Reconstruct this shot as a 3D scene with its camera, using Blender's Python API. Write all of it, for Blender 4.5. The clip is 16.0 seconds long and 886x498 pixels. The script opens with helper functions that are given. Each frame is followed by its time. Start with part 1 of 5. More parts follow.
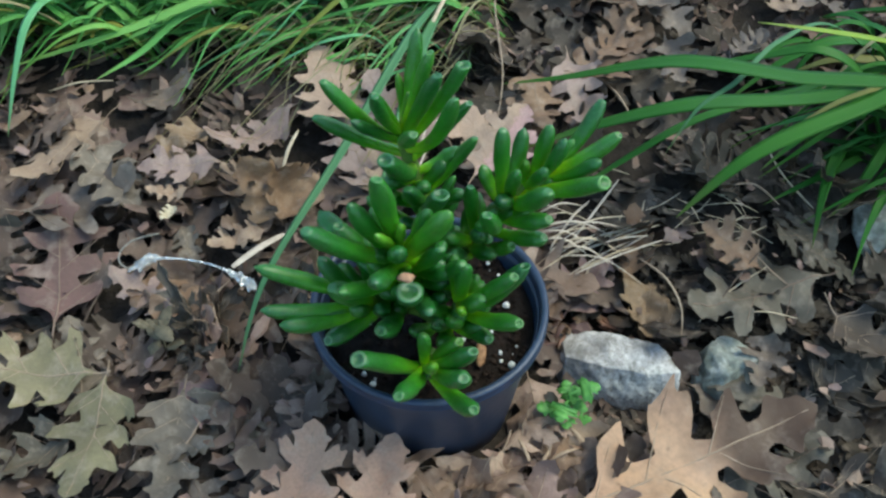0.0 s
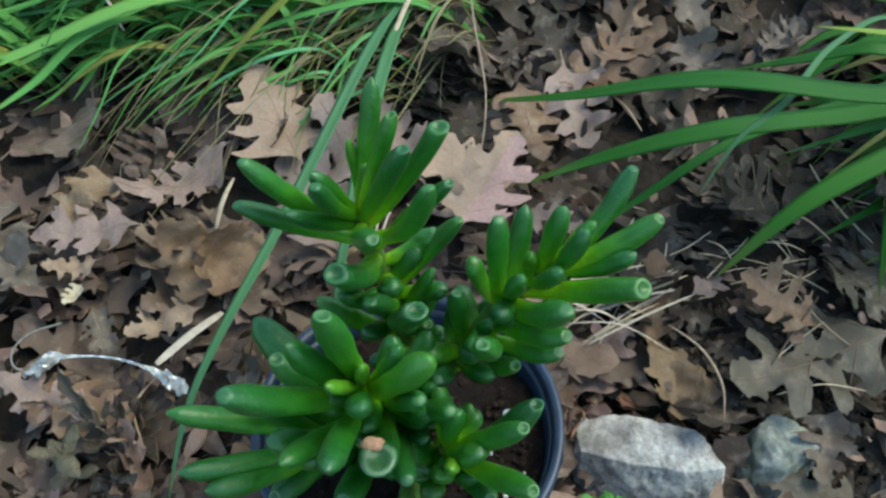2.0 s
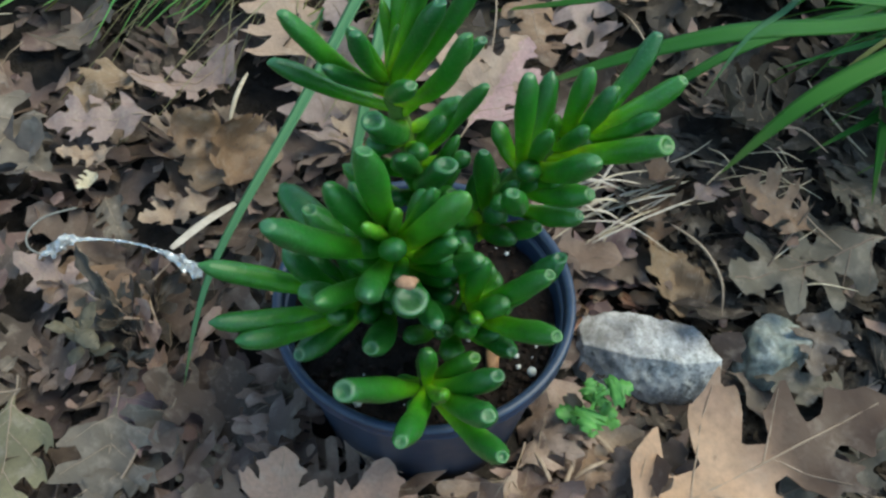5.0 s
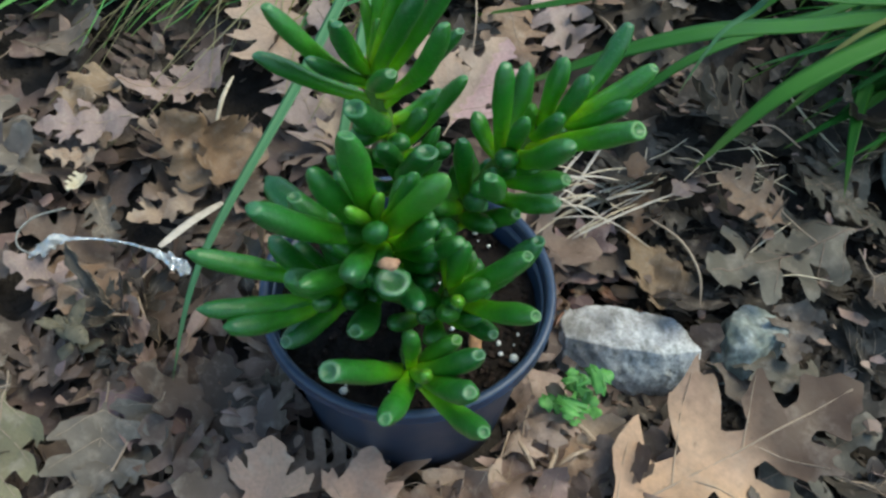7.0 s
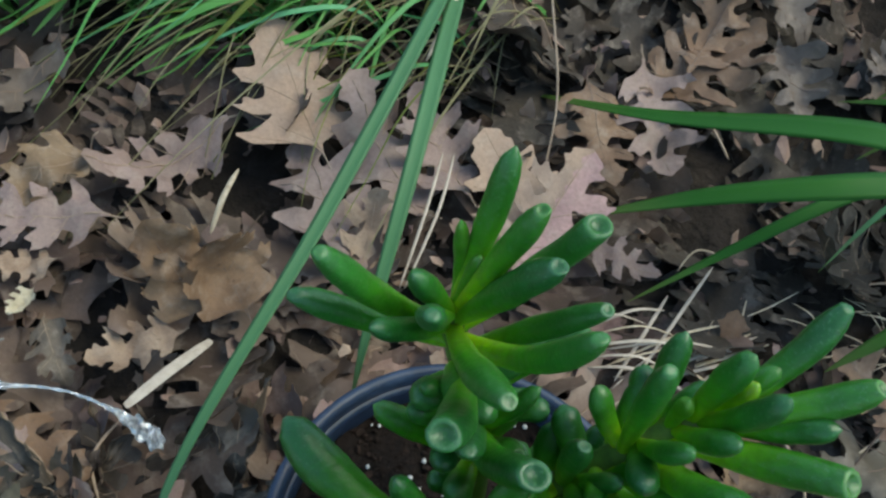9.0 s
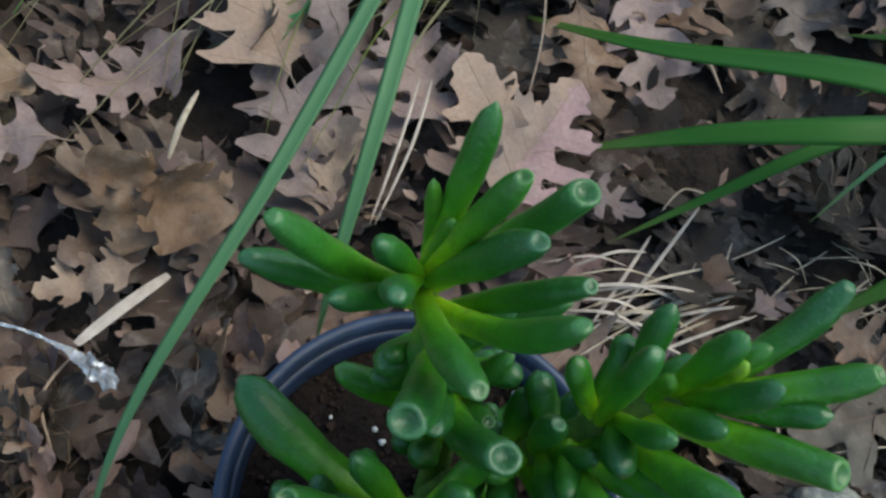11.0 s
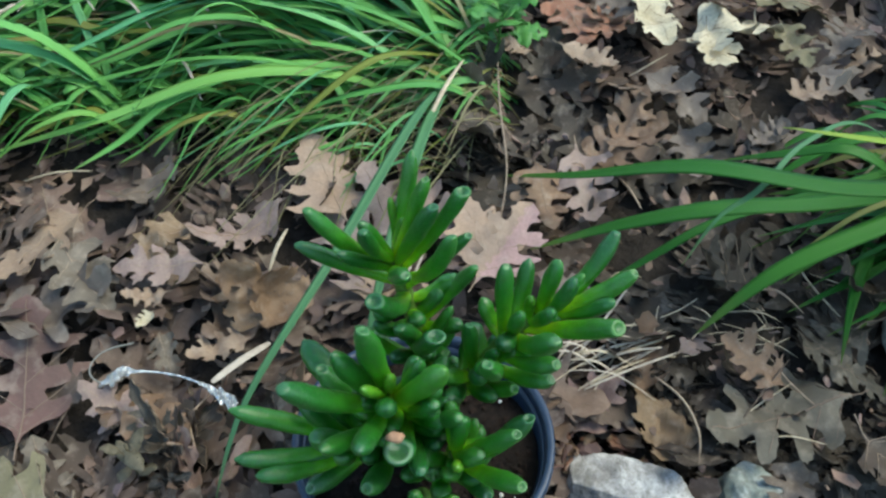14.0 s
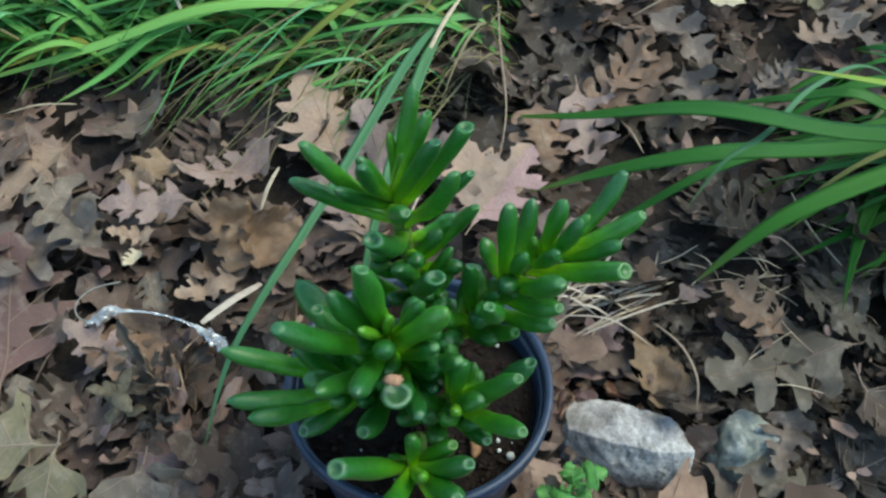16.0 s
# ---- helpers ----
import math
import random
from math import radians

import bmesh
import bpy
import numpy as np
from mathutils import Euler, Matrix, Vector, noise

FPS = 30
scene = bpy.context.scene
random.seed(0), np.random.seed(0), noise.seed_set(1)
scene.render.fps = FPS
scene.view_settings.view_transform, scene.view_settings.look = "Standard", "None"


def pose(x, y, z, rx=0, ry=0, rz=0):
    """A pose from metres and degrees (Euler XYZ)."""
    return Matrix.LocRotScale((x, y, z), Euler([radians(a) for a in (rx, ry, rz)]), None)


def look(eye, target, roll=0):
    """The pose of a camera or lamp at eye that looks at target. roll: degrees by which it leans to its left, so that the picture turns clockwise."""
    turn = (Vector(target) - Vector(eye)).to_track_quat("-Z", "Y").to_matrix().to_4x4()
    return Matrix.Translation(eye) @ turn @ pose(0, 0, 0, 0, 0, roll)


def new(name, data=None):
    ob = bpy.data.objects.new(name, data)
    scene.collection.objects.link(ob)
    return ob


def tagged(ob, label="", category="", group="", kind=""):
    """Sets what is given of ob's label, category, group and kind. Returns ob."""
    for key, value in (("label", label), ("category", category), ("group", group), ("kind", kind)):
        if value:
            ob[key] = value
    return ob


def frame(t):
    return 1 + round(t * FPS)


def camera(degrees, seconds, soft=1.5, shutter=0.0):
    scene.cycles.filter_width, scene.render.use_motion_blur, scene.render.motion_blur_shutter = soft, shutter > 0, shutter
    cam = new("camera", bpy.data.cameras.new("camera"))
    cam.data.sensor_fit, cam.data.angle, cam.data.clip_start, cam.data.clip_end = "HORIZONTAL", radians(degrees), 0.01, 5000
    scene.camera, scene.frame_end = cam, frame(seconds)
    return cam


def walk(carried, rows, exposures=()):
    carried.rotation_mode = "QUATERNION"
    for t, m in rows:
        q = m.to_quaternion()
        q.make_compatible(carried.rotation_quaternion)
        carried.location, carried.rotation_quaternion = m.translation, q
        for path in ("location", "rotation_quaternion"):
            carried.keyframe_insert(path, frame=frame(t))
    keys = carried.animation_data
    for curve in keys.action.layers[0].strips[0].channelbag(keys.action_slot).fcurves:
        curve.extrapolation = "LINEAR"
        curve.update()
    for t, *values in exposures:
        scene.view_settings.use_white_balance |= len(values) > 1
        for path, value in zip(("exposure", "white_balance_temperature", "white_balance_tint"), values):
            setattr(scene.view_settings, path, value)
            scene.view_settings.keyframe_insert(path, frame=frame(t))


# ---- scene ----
from mathutils import geometry

cam = camera(51.4, 16.0, soft=2.5, shutter=0.3)
PATH = [
    (0, (0.0353, -0.3523, 0.5419), (0.0059, 0.0412, 0.0899), -0.33),
    (0.5, (0.0258, -0.3290, 0.5381), (-0.0023, 0.0664, 0.0877), -0.98),
    (1, (0.0245, -0.2735, 0.5264), (-0.0072, 0.1223, 0.0766), -2.09),
    (1.5, (0.0255, -0.2229, 0.4927), (0.0033, 0.1614, 0.0324), -2.25),
    (2, (0.0277, -0.2077, 0.4830), (0.0127, 0.1636, 0.0119), -1.56),
    (2.5, (0.0241, -0.2042, 0.4752), (0.0120, 0.1565, -0.0041), -0.79),
    (3, (0.0277, -0.1955, 0.4773), (0.0204, 0.1598, -0.0061), -0.63),
    (3.5, (0.0277, -0.1893, 0.4787), (0.0231, 0.1640, -0.0063), -0.74),
    (4, (0.0182, -0.1977, 0.4718), (0.0178, 0.1573, -0.0120), 0.42),
    (4.5, (0.0064, -0.2309, 0.4738), (0.0069, 0.1269, -0.0079), 1.36),
    (4.7, (0.0052, -0.2419, 0.4649), (0.0069, 0.1163, -0.0164), 1.71),
    (6.8, (0.0122, -0.2736, 0.4618), (0.0224, 0.0944, -0.0120), 2.21),
    (7, (0.0087, -0.2720, 0.4640), (0.0198, 0.0972, -0.0088), 2.24),
    (7.5, (-0.0112, -0.2196, 0.4840), (0.0013, 0.1490, 0.0107), 2.99),
    (8, (-0.0232, -0.1565, 0.4675), (-0.0002, 0.2021, -0.0130), 5.79),
    (8.2, (-0.0303, -0.1402, 0.4577), (-0.0040, 0.2128, -0.0268), 7.22),
    (10.5, (-0.0447, -0.0595, 0.4250), (0.0118, 0.2114, -0.1074), 18.68),
    (11, (-0.0388, -0.0659, 0.4225), (0.0216, 0.2021, -0.1110), 19.04),
    (11.5, (-0.0210, -0.0913, 0.4350), (0.0319, 0.1845, -0.0952), 15.90),
    (12, (-0.0090, -0.1254, 0.4598), (0.0215, 0.1722, -0.0603), 9.69),
    (12.5, (0.0243, -0.1813, 0.4977), (0.0337, 0.1498, -0.0026), 3.91),
    (13, (0.0280, -0.2294, 0.5177), (0.0222, 0.1351, 0.0412), 1.44),
    (13.5, (0.0316, -0.2593, 0.5323), (0.0119, 0.1299, 0.0761), 0.45),
    (14, (0.0341, -0.2768, 0.5424), (0.0007, 0.1307, 0.1033), -0.08),
    (14.5, (0.0198, -0.2710, 0.5272), (-0.0208, 0.1389, 0.0909), -0.08),
    (15, (0.0198, -0.2688, 0.5256), (-0.0068, 0.1284, 0.0767), 2.07),
    (15.5, (0.0233, -0.2688, 0.5256), (0.0012, 0.1203, 0.0694), 2.37),
    (16, (0.0269, -0.2698, 0.5269), (0.0044, 0.1133, 0.0657), 1.74),
]
walk(cam, [(t, look(eye, target, roll)) for t, eye, target, roll in PATH], [(0.0, 1.52, 6500, -8), (1.0, 1.46, 6550, -9), (3.5, 1.35, 6550, -9), (7.0, 1.45, 6550, -7), (8.0, 1.33, 6600, -9), (10.5, 1.05, 6500, 0), (11.0, 1.06, 6500, 0), (12.0, 1.16, 6450, -1), (13.0, 1.42, 6550, -6), (14.5, 1.54, 6500, -7), (16.0, 1.44, 6500, -7)])

# ---- light: shade under trees, a soft open sky overhead ----
world = bpy.data.worlds.new("world")
scene.world = world
world.use_nodes = True
wn = world.node_tree
sky = wn.nodes.new("ShaderNodeTexSky")
sky.sky_type = "NISHITA"
sky.sun_disc = False
sky.sun_elevation, sky.sun_rotation = radians(57), radians(72)
wn.links.new(sky.outputs[0], wn.nodes["Background"].inputs[0])
wn.nodes["Background"].inputs[1].default_value = 0.128
sun = new("sun", bpy.data.lights.new("sun", "SUN"))
sun.data.energy, sun.data.angle, sun.data.color = 1.05, radians(35), (1.0, 0.93, 0.80)
sun.matrix_world = look((1.25, 0.40, 2.0), (0, 0, 0))


# ---- material helpers ----
def nodes_of(name, rough=0.6, spec=0.4):
    m = bpy.data.materials.new(name)
    m.use_nodes = True
    b = m.node_tree.nodes["Principled BSDF"]
    b.inputs["Roughness"].default_value = rough
    b.inputs["Specular IOR Level"].default_value = spec
    return m, m.node_tree, b


def node(nt, kind, **inputs):
    n = nt.nodes.new(kind)
    for k, v in inputs.items():
        n.inputs[k.replace("_", " ")].default_value = v
    return n


def ramp(nt, fac, stops):
    r = nt.nodes.new("ShaderNodeValToRGB")
    els = r.color_ramp.elements
    while len(els) < len(stops):
        els.new(0.5)
    for e, (p, c) in zip(els, stops):
        e.position, e.color = p, (*c, 1)
    nt.links.new(fac, r.inputs[0])
    return r.outputs[0]


def mix(nt, fac, a, b, mode="MIX"):
    m = nt.nodes.new("ShaderNodeMix")
    m.data_type, m.blend_type = "RGBA", mode
    if isinstance(fac, float):
        m.inputs[0].default_value = fac
    else:
        nt.links.new(fac, m.inputs[0])
    for slot, v in ((6, a), (7, b)):
        if isinstance(v, tuple):
            m.inputs[slot].default_value = (*v, 1)
        else:
            nt.links.new(v, m.inputs[slot])
    return m.outputs[2]


def let_through(nt, b, colour, share):
    """Thin things let a part of the light through."""
    t = nt.nodes.new("ShaderNodeBsdfTranslucent")
    nt.links.new(colour, t.inputs[0])
    m = nt.nodes.new("ShaderNodeMixShader")
    m.inputs[0].default_value = share
    nt.links.new(b.outputs[0], m.inputs[1])
    nt.links.new(t.outputs[0], m.inputs[2])
    nt.links.new(m.outputs[0], nt.nodes["Material Output"].inputs[0])


def noise_of(nt, scale, detail=5.0, rough=0.6, coord="Object", offset=None):
    tc = nt.nodes.new("ShaderNodeTexCoord")
    n = node(nt, "ShaderNodeTexNoise", Scale=scale, Detail=detail, Roughness=rough)
    vec = tc.outputs[coord]
    if offset is not None:
        a = nt.nodes.new("ShaderNodeVectorMath")
        nt.links.new(vec, a.inputs[0])
        s = nt.nodes.new("ShaderNodeVectorMath")
        s.operation = "SCALE"
        s.inputs[0].default_value = (17, 9, 23)
        nt.links.new(offset, s.inputs["Scale"])
        nt.links.new(s.outputs[0], a.inputs[1])
        vec = a.outputs[0]
    nt.links.new(vec, n.inputs["Vector"])
    return n.outputs[0]


def bump(nt, b, height, strength, distance):
    n = node(nt, "ShaderNodeBump", Strength=strength, Distance=distance)
    nt.links.new(height, n.inputs["Height"])
    nt.links.new(n.outputs[0], b.inputs["Normal"])


def val(nt, fac, lo, hi):
    m = nt.nodes.new("ShaderNodeMapRange")
    m.inputs["To Min"].default_value, m.inputs["To Max"].default_value = lo, hi
    nt.links.new(fac, m.inputs[0])
    return m.outputs[0]


def dry_leaf_material(name, stops, island=False, rough=0.52, size=1.0, second=(0.20, 0.125, 0.085), tip=None):
    """Dry oak leaf: a colour for each leaf that drifts to a second one, mottling, dark spots and fine veins. size: leaf lengths in a unit."""
    m, nt, b = nodes_of(name, rough, 0.32)
    if island:
        rnd = nt.nodes.new("ShaderNodeNewGeometry").outputs["Random Per Island"]
    else:
        rnd = nt.nodes.new("ShaderNodeObjectInfo").outputs["Random"]
    base = ramp(nt, rnd, [(p, (1.01 * c[0], 0.98 * c[1], 0.97 * c[2])) for p, c in stops])
    big = noise_of(nt, 1.9 * size, 3, 0.5, offset=rnd)
    base = mix(nt, ramp(nt, big, [(0.38, (0, 0, 0)), (0.68, (0.85, 0.85, 0.85))]), base, second)
    if tip:
        # outer part of the blade: its own brown with shade put in, uneven border
        along = nt.nodes.new("ShaderNodeSeparateXYZ")
        nt.links.new(nt.nodes.new("ShaderNodeTexCoord").outputs["Object"], along.inputs[0])
        wave = node(nt, "ShaderNodeMath")
        nt.links.new(along.outputs["Y"], wave.inputs[0])
        nt.links.new(val(nt, noise_of(nt, 4.0, 4, 0.6), -0.16, 0.16), wave.inputs[1])
        base = mix(nt, ramp(nt, wave.outputs[0], [(0.46, (0, 0, 0)), (0.66, (0.95, 0.95, 0.95))]), base, tip)
    pale = noise_of(nt, 7 * size, 5, 0.6, offset=rnd)
    base = mix(nt, ramp(nt, pale, [(0.52, (0, 0, 0)), (0.75, (0.45, 0.45, 0.45))]), base, (0.48, 0.385, 0.31))
    fine = noise_of(nt, 34 * size, 6, 0.72, offset=rnd)
    col = mix(nt, ramp(nt, fine, [(0.30, (0.66, 0.66, 0.66)), (0.60, (1, 1, 1))]), (0.105, 0.073, 0.055), base)
    spots = noise_of(nt, 13 * size, 3, 0.6, offset=rnd)
    col = mix(nt, ramp(nt, spots, [(0.68, (0, 0, 0)), (0.76, (0.6, 0.6, 0.6))]), col, (0.075, 0.052, 0.040))
    nt.links.new(col, b.inputs["Base Color"])
    nt.links.new(val(nt, fine, rough - 0.12, rough + 0.2), b.inputs["Roughness"])
    bump(nt, b, pale, 0.7, 0.0022)
    let_through(nt, b, col, 0.17)
    return m


BROWNS = [(0.0, (0.20, 0.130, 0.095)), (0.12, (0.42, 0.295, 0.235)), (0.25, (0.125, 0.082, 0.058)), (0.38, (0.37, 0.250, 0.228)),
          (0.50, (0.50, 0.360, 0.265)), (0.62, (0.23, 0.160, 0.135)), (0.75, (0.43, 0.290, 0.245)), (0.87, (0.11, 0.082, 0.064)), (1.0, (0.36, 0.240, 0.222))]
mat_leaf = dry_leaf_material("dry_oak_leaf", BROWNS)
# lower layer: browns dimmed to put the dark of the gaps into the colour
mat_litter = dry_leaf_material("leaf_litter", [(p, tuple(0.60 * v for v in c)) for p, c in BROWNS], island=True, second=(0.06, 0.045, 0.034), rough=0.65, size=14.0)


mat_shreds = dry_leaf_material("leaf_shreds", [(p, tuple(1.15 * v for v in c)) for p, c in BROWNS], island=True, rough=0.65, size=14.0)


def tinted(name, a, b, second=(0.20, 0.125, 0.085), tip=None):
    return dry_leaf_material(name, [(0.0, a), (1.0, b)], second=second, tip=tip)


LEAF_MATS = {
    "light": tinted("tan_leaf", (0.45, 0.31, 0.22), (0.49, 0.34, 0.245), (0.35, 0.245, 0.19)),
    "twotone": tinted("pinkish_leaf", (0.50, 0.32, 0.30), (0.53, 0.35, 0.33), (0.44, 0.27, 0.25)),
    "mauve": tinted("mauve_leaf", (0.33, 0.235, 0.21), (0.42, 0.305, 0.265), (0.27, 0.19, 0.165)),
    "purple": tinted("purple_brown_leaf", (0.16, 0.085, 0.075), (0.19, 0.105, 0.09), (0.115, 0.07, 0.06)),
    "grey": tinted("grey_brown_leaf", (0.155, 0.125, 0.105), (0.215, 0.175, 0.15), (0.13, 0.10, 0.08)),
    "brown": tinted("brown_leaf", (0.24, 0.145, 0.085), (0.31, 0.195, 0.125)),
    "orange": tinted("orange_tan_leaf", (0.53, 0.335, 0.20), (0.52, 0.33, 0.20), (0.44, 0.27, 0.20), (0.075, 0.042, 0.028)),
    "ash": tinted("ash_grey_leaf", (0.160, 0.130, 0.100), (0.205, 0.167, 0.130), (0.120, 0.098, 0.075)),
    "olive": tinted("olive_grey_leaf", (0.125, 0.110, 0.085), (0.175, 0.152, 0.118), (0.095, 0.083, 0.065)),
    "tan": tinted("buff_leaf", (0.42, 0.31, 0.225), (0.48, 0.35, 0.25)),
    "pale": tinted("pale_yellow_leaf", (0.25, 0.215, 0.115), (0.29, 0.25, 0.14), (0.15, 0.13, 0.08)),
    "curled": tinted("curled_brown_leaf", (0.26, 0.165, 0.095), (0.34, 0.22, 0.135), (0.17, 0.10, 0.06)),
    "pink": tinted("pink_brown_leaf", (0.50, 0.31, 0.22), (0.54, 0.335, 0.235), (0.40, 0.235, 0.165)),
    "rosy": tinted("rosy_brown_leaf", (0.31, 0.195, 0.175), (0.35, 0.225, 0.20), (0.24, 0.15, 0.13)),
    "amber": tinted("amber_brown_leaf", (0.27, 0.180, 0.105), (0.31, 0.21, 0.125), (0.16, 0.10, 0.06)),
    "cream": tinted("cream_leaf", (0.74, 0.66, 0.48), (0.78, 0.70, 0.53), (0.54, 0.45, 0.30)),
    "red": tinted("red_brown_leaf", (0.33, 0.145, 0.085), (0.37, 0.165, 0.10)),
}


def plain(name, a, b, scale, rough, spec=0.4, strength=0.3, dist=0.001, metal=0.0):
    m, nt, bs = nodes_of(name, rough, spec)
    n = noise_of(nt, scale, 6, 0.65)
    nt.links.new(ramp(nt, n, [(0.3, a), (0.7, b)]), bs.inputs["Base Color"])
    nt.links.new(val(nt, n, rough - 0.1, rough + 0.12), bs.inputs["Roughness"])
    bs.inputs["Metallic"].default_value = metal
    bump(nt, bs, n, strength, dist)
    return m


mat_vein = plain("leaf_vein", (0.26, 0.18, 0.12), (0.40, 0.29, 0.21), 300, 0.6)
mat_vein_dark = plain("dark_leaf_vein", (0.15, 0.10, 0.075), (0.25, 0.175, 0.13), 300, 0.6)
mat_soil = plain("potting_soil", (0.005, 0.004, 0.0035), (0.026, 0.016, 0.012), 420, 0.9, 0.2, 1.0, 0.003)
mat_earth = plain("forest_soil", (0.018, 0.014, 0.012), (0.050, 0.039, 0.032), 90, 0.95, 0.2, 1.0, 0.008)
mat_crumb = plain("bark_crumbs", (0.008, 0.006, 0.005), (0.036, 0.020, 0.014), 160, 0.9, 0.2, 0.6, 0.001)
mat_perlite = plain("perlite", (0.62, 0.60, 0.56), (0.85, 0.84, 0.82), 900, 0.85, 0.3, 0.6, 0.001)
mat_straw = plain("dry_straw", (0.36, 0.27, 0.17), (0.62, 0.51, 0.37), 220, 0.55, 0.4)
mat_straw_pale = plain("pale_straw", (0.40, 0.32, 0.25), (0.60, 0.50, 0.40), 160, 0.5, 0.4)
mat_twig = plain("dark_twig", (0.05, 0.035, 0.026), (0.14, 0.10, 0.075), 300, 0.8)
mat_stem = plain("succulent_stem", (0.055, 0.10, 0.018), (0.12, 0.22, 0.03), 200, 0.55)
mat_scrap = plain("orange_bark_scrap", (0.16, 0.075, 0.035), (0.40, 0.21, 0.10), 300, 0.7)
mat_foil = plain("silvery_film", (0.45, 0.45, 0.46), (0.80, 0.80, 0.80), 300, 0.22, 0.6, 0.5, 0.002, metal=0.75)
mat_thread = plain("grey_thread", (0.16, 0.15, 0.13), (0.30, 0.28, 0.25), 400, 0.6)
mat_weed = plain("weed_leaf", (0.05, 0.17, 0.035), (0.12, 0.31, 0.06), 200, 0.5)


def stone_material(name, dark, pale):
    m, nt, b = nodes_of(name, 0.85, 0.25)
    n1 = noise_of(nt, 30, 8, 0.66)
    n2 = noise_of(nt, 16, 4, 0.6)
    n3 = noise_of(nt, 420, 4, 0.7)
    c = ramp(nt, n1, [(0.34, dark), (0.62, pale)])
    c = mix(nt, ramp(nt, n2, [(0.46, (0, 0, 0)), (0.60, (0.75, 0.75, 0.75))]), c, (0.66, 0.64, 0.60))
    tc = nt.nodes.new("ShaderNodeTexCoord")
    mp = nt.nodes.new("ShaderNodeMapping")
    mp.inputs["Rotation"].default_value, mp.inputs["Scale"].default_value = (0.5, 0.9, 0.4), (190, 70, 60)
    nt.links.new(tc.outputs["Object"], mp.inputs[0])
    streak = node(nt, "ShaderNodeTexNoise", Scale=1.0, Detail=5.0, Roughness=0.65)
    nt.links.new(mp.outputs[0], streak.inputs["Vector"])
    c = mix(nt, ramp(nt, streak.outputs[0], [(0.36, (0.55, 0.55, 0.55)), (0.52, (0, 0, 0))]), c, (0.13, 0.12, 0.10))
    c = mix(nt, ramp(nt, n3, [(0.36, (0.55, 0.55, 0.55)), (0.54, (0, 0, 0))]), c, (0.16, 0.15, 0.13))
    nt.links.new(c, b.inputs["Base Color"])
    bump(nt, b, n1, 0.7, 0.0025)
    return m


mat_stone = stone_material("grey_white_stone", (0.17, 0.15, 0.14), (0.66, 0.62, 0.61))
mat_stone_b = stone_material("lichened_stone", (0.10, 0.115, 0.09), (0.46, 0.48, 0.44))


def pot_material():
    m, nt, b = nodes_of("dark_blue_plastic", 0.42, 0.5)
    n = noise_of(nt, 45, 6, 0.7)
    f = noise_of(nt, 500, 3, 0.6)
    c = ramp(nt, n, [(0.3, (0.012, 0.021, 0.044)), (0.75, (0.029, 0.049, 0.098))])
    c = mix(nt, ramp(nt, f, [(0.6, (0, 0, 0)), (0.75, (0.35, 0.35, 0.35))]), c, (0.12, 0.11, 0.10))
    nt.links.new(c, b.inputs["Base Color"])
    nt.links.new(val(nt, n, 0.26, 0.52), b.inputs["Roughness"])
    bump(nt, b, f, 0.08, 0.0006)
    return m


mat_pot = pot_material()


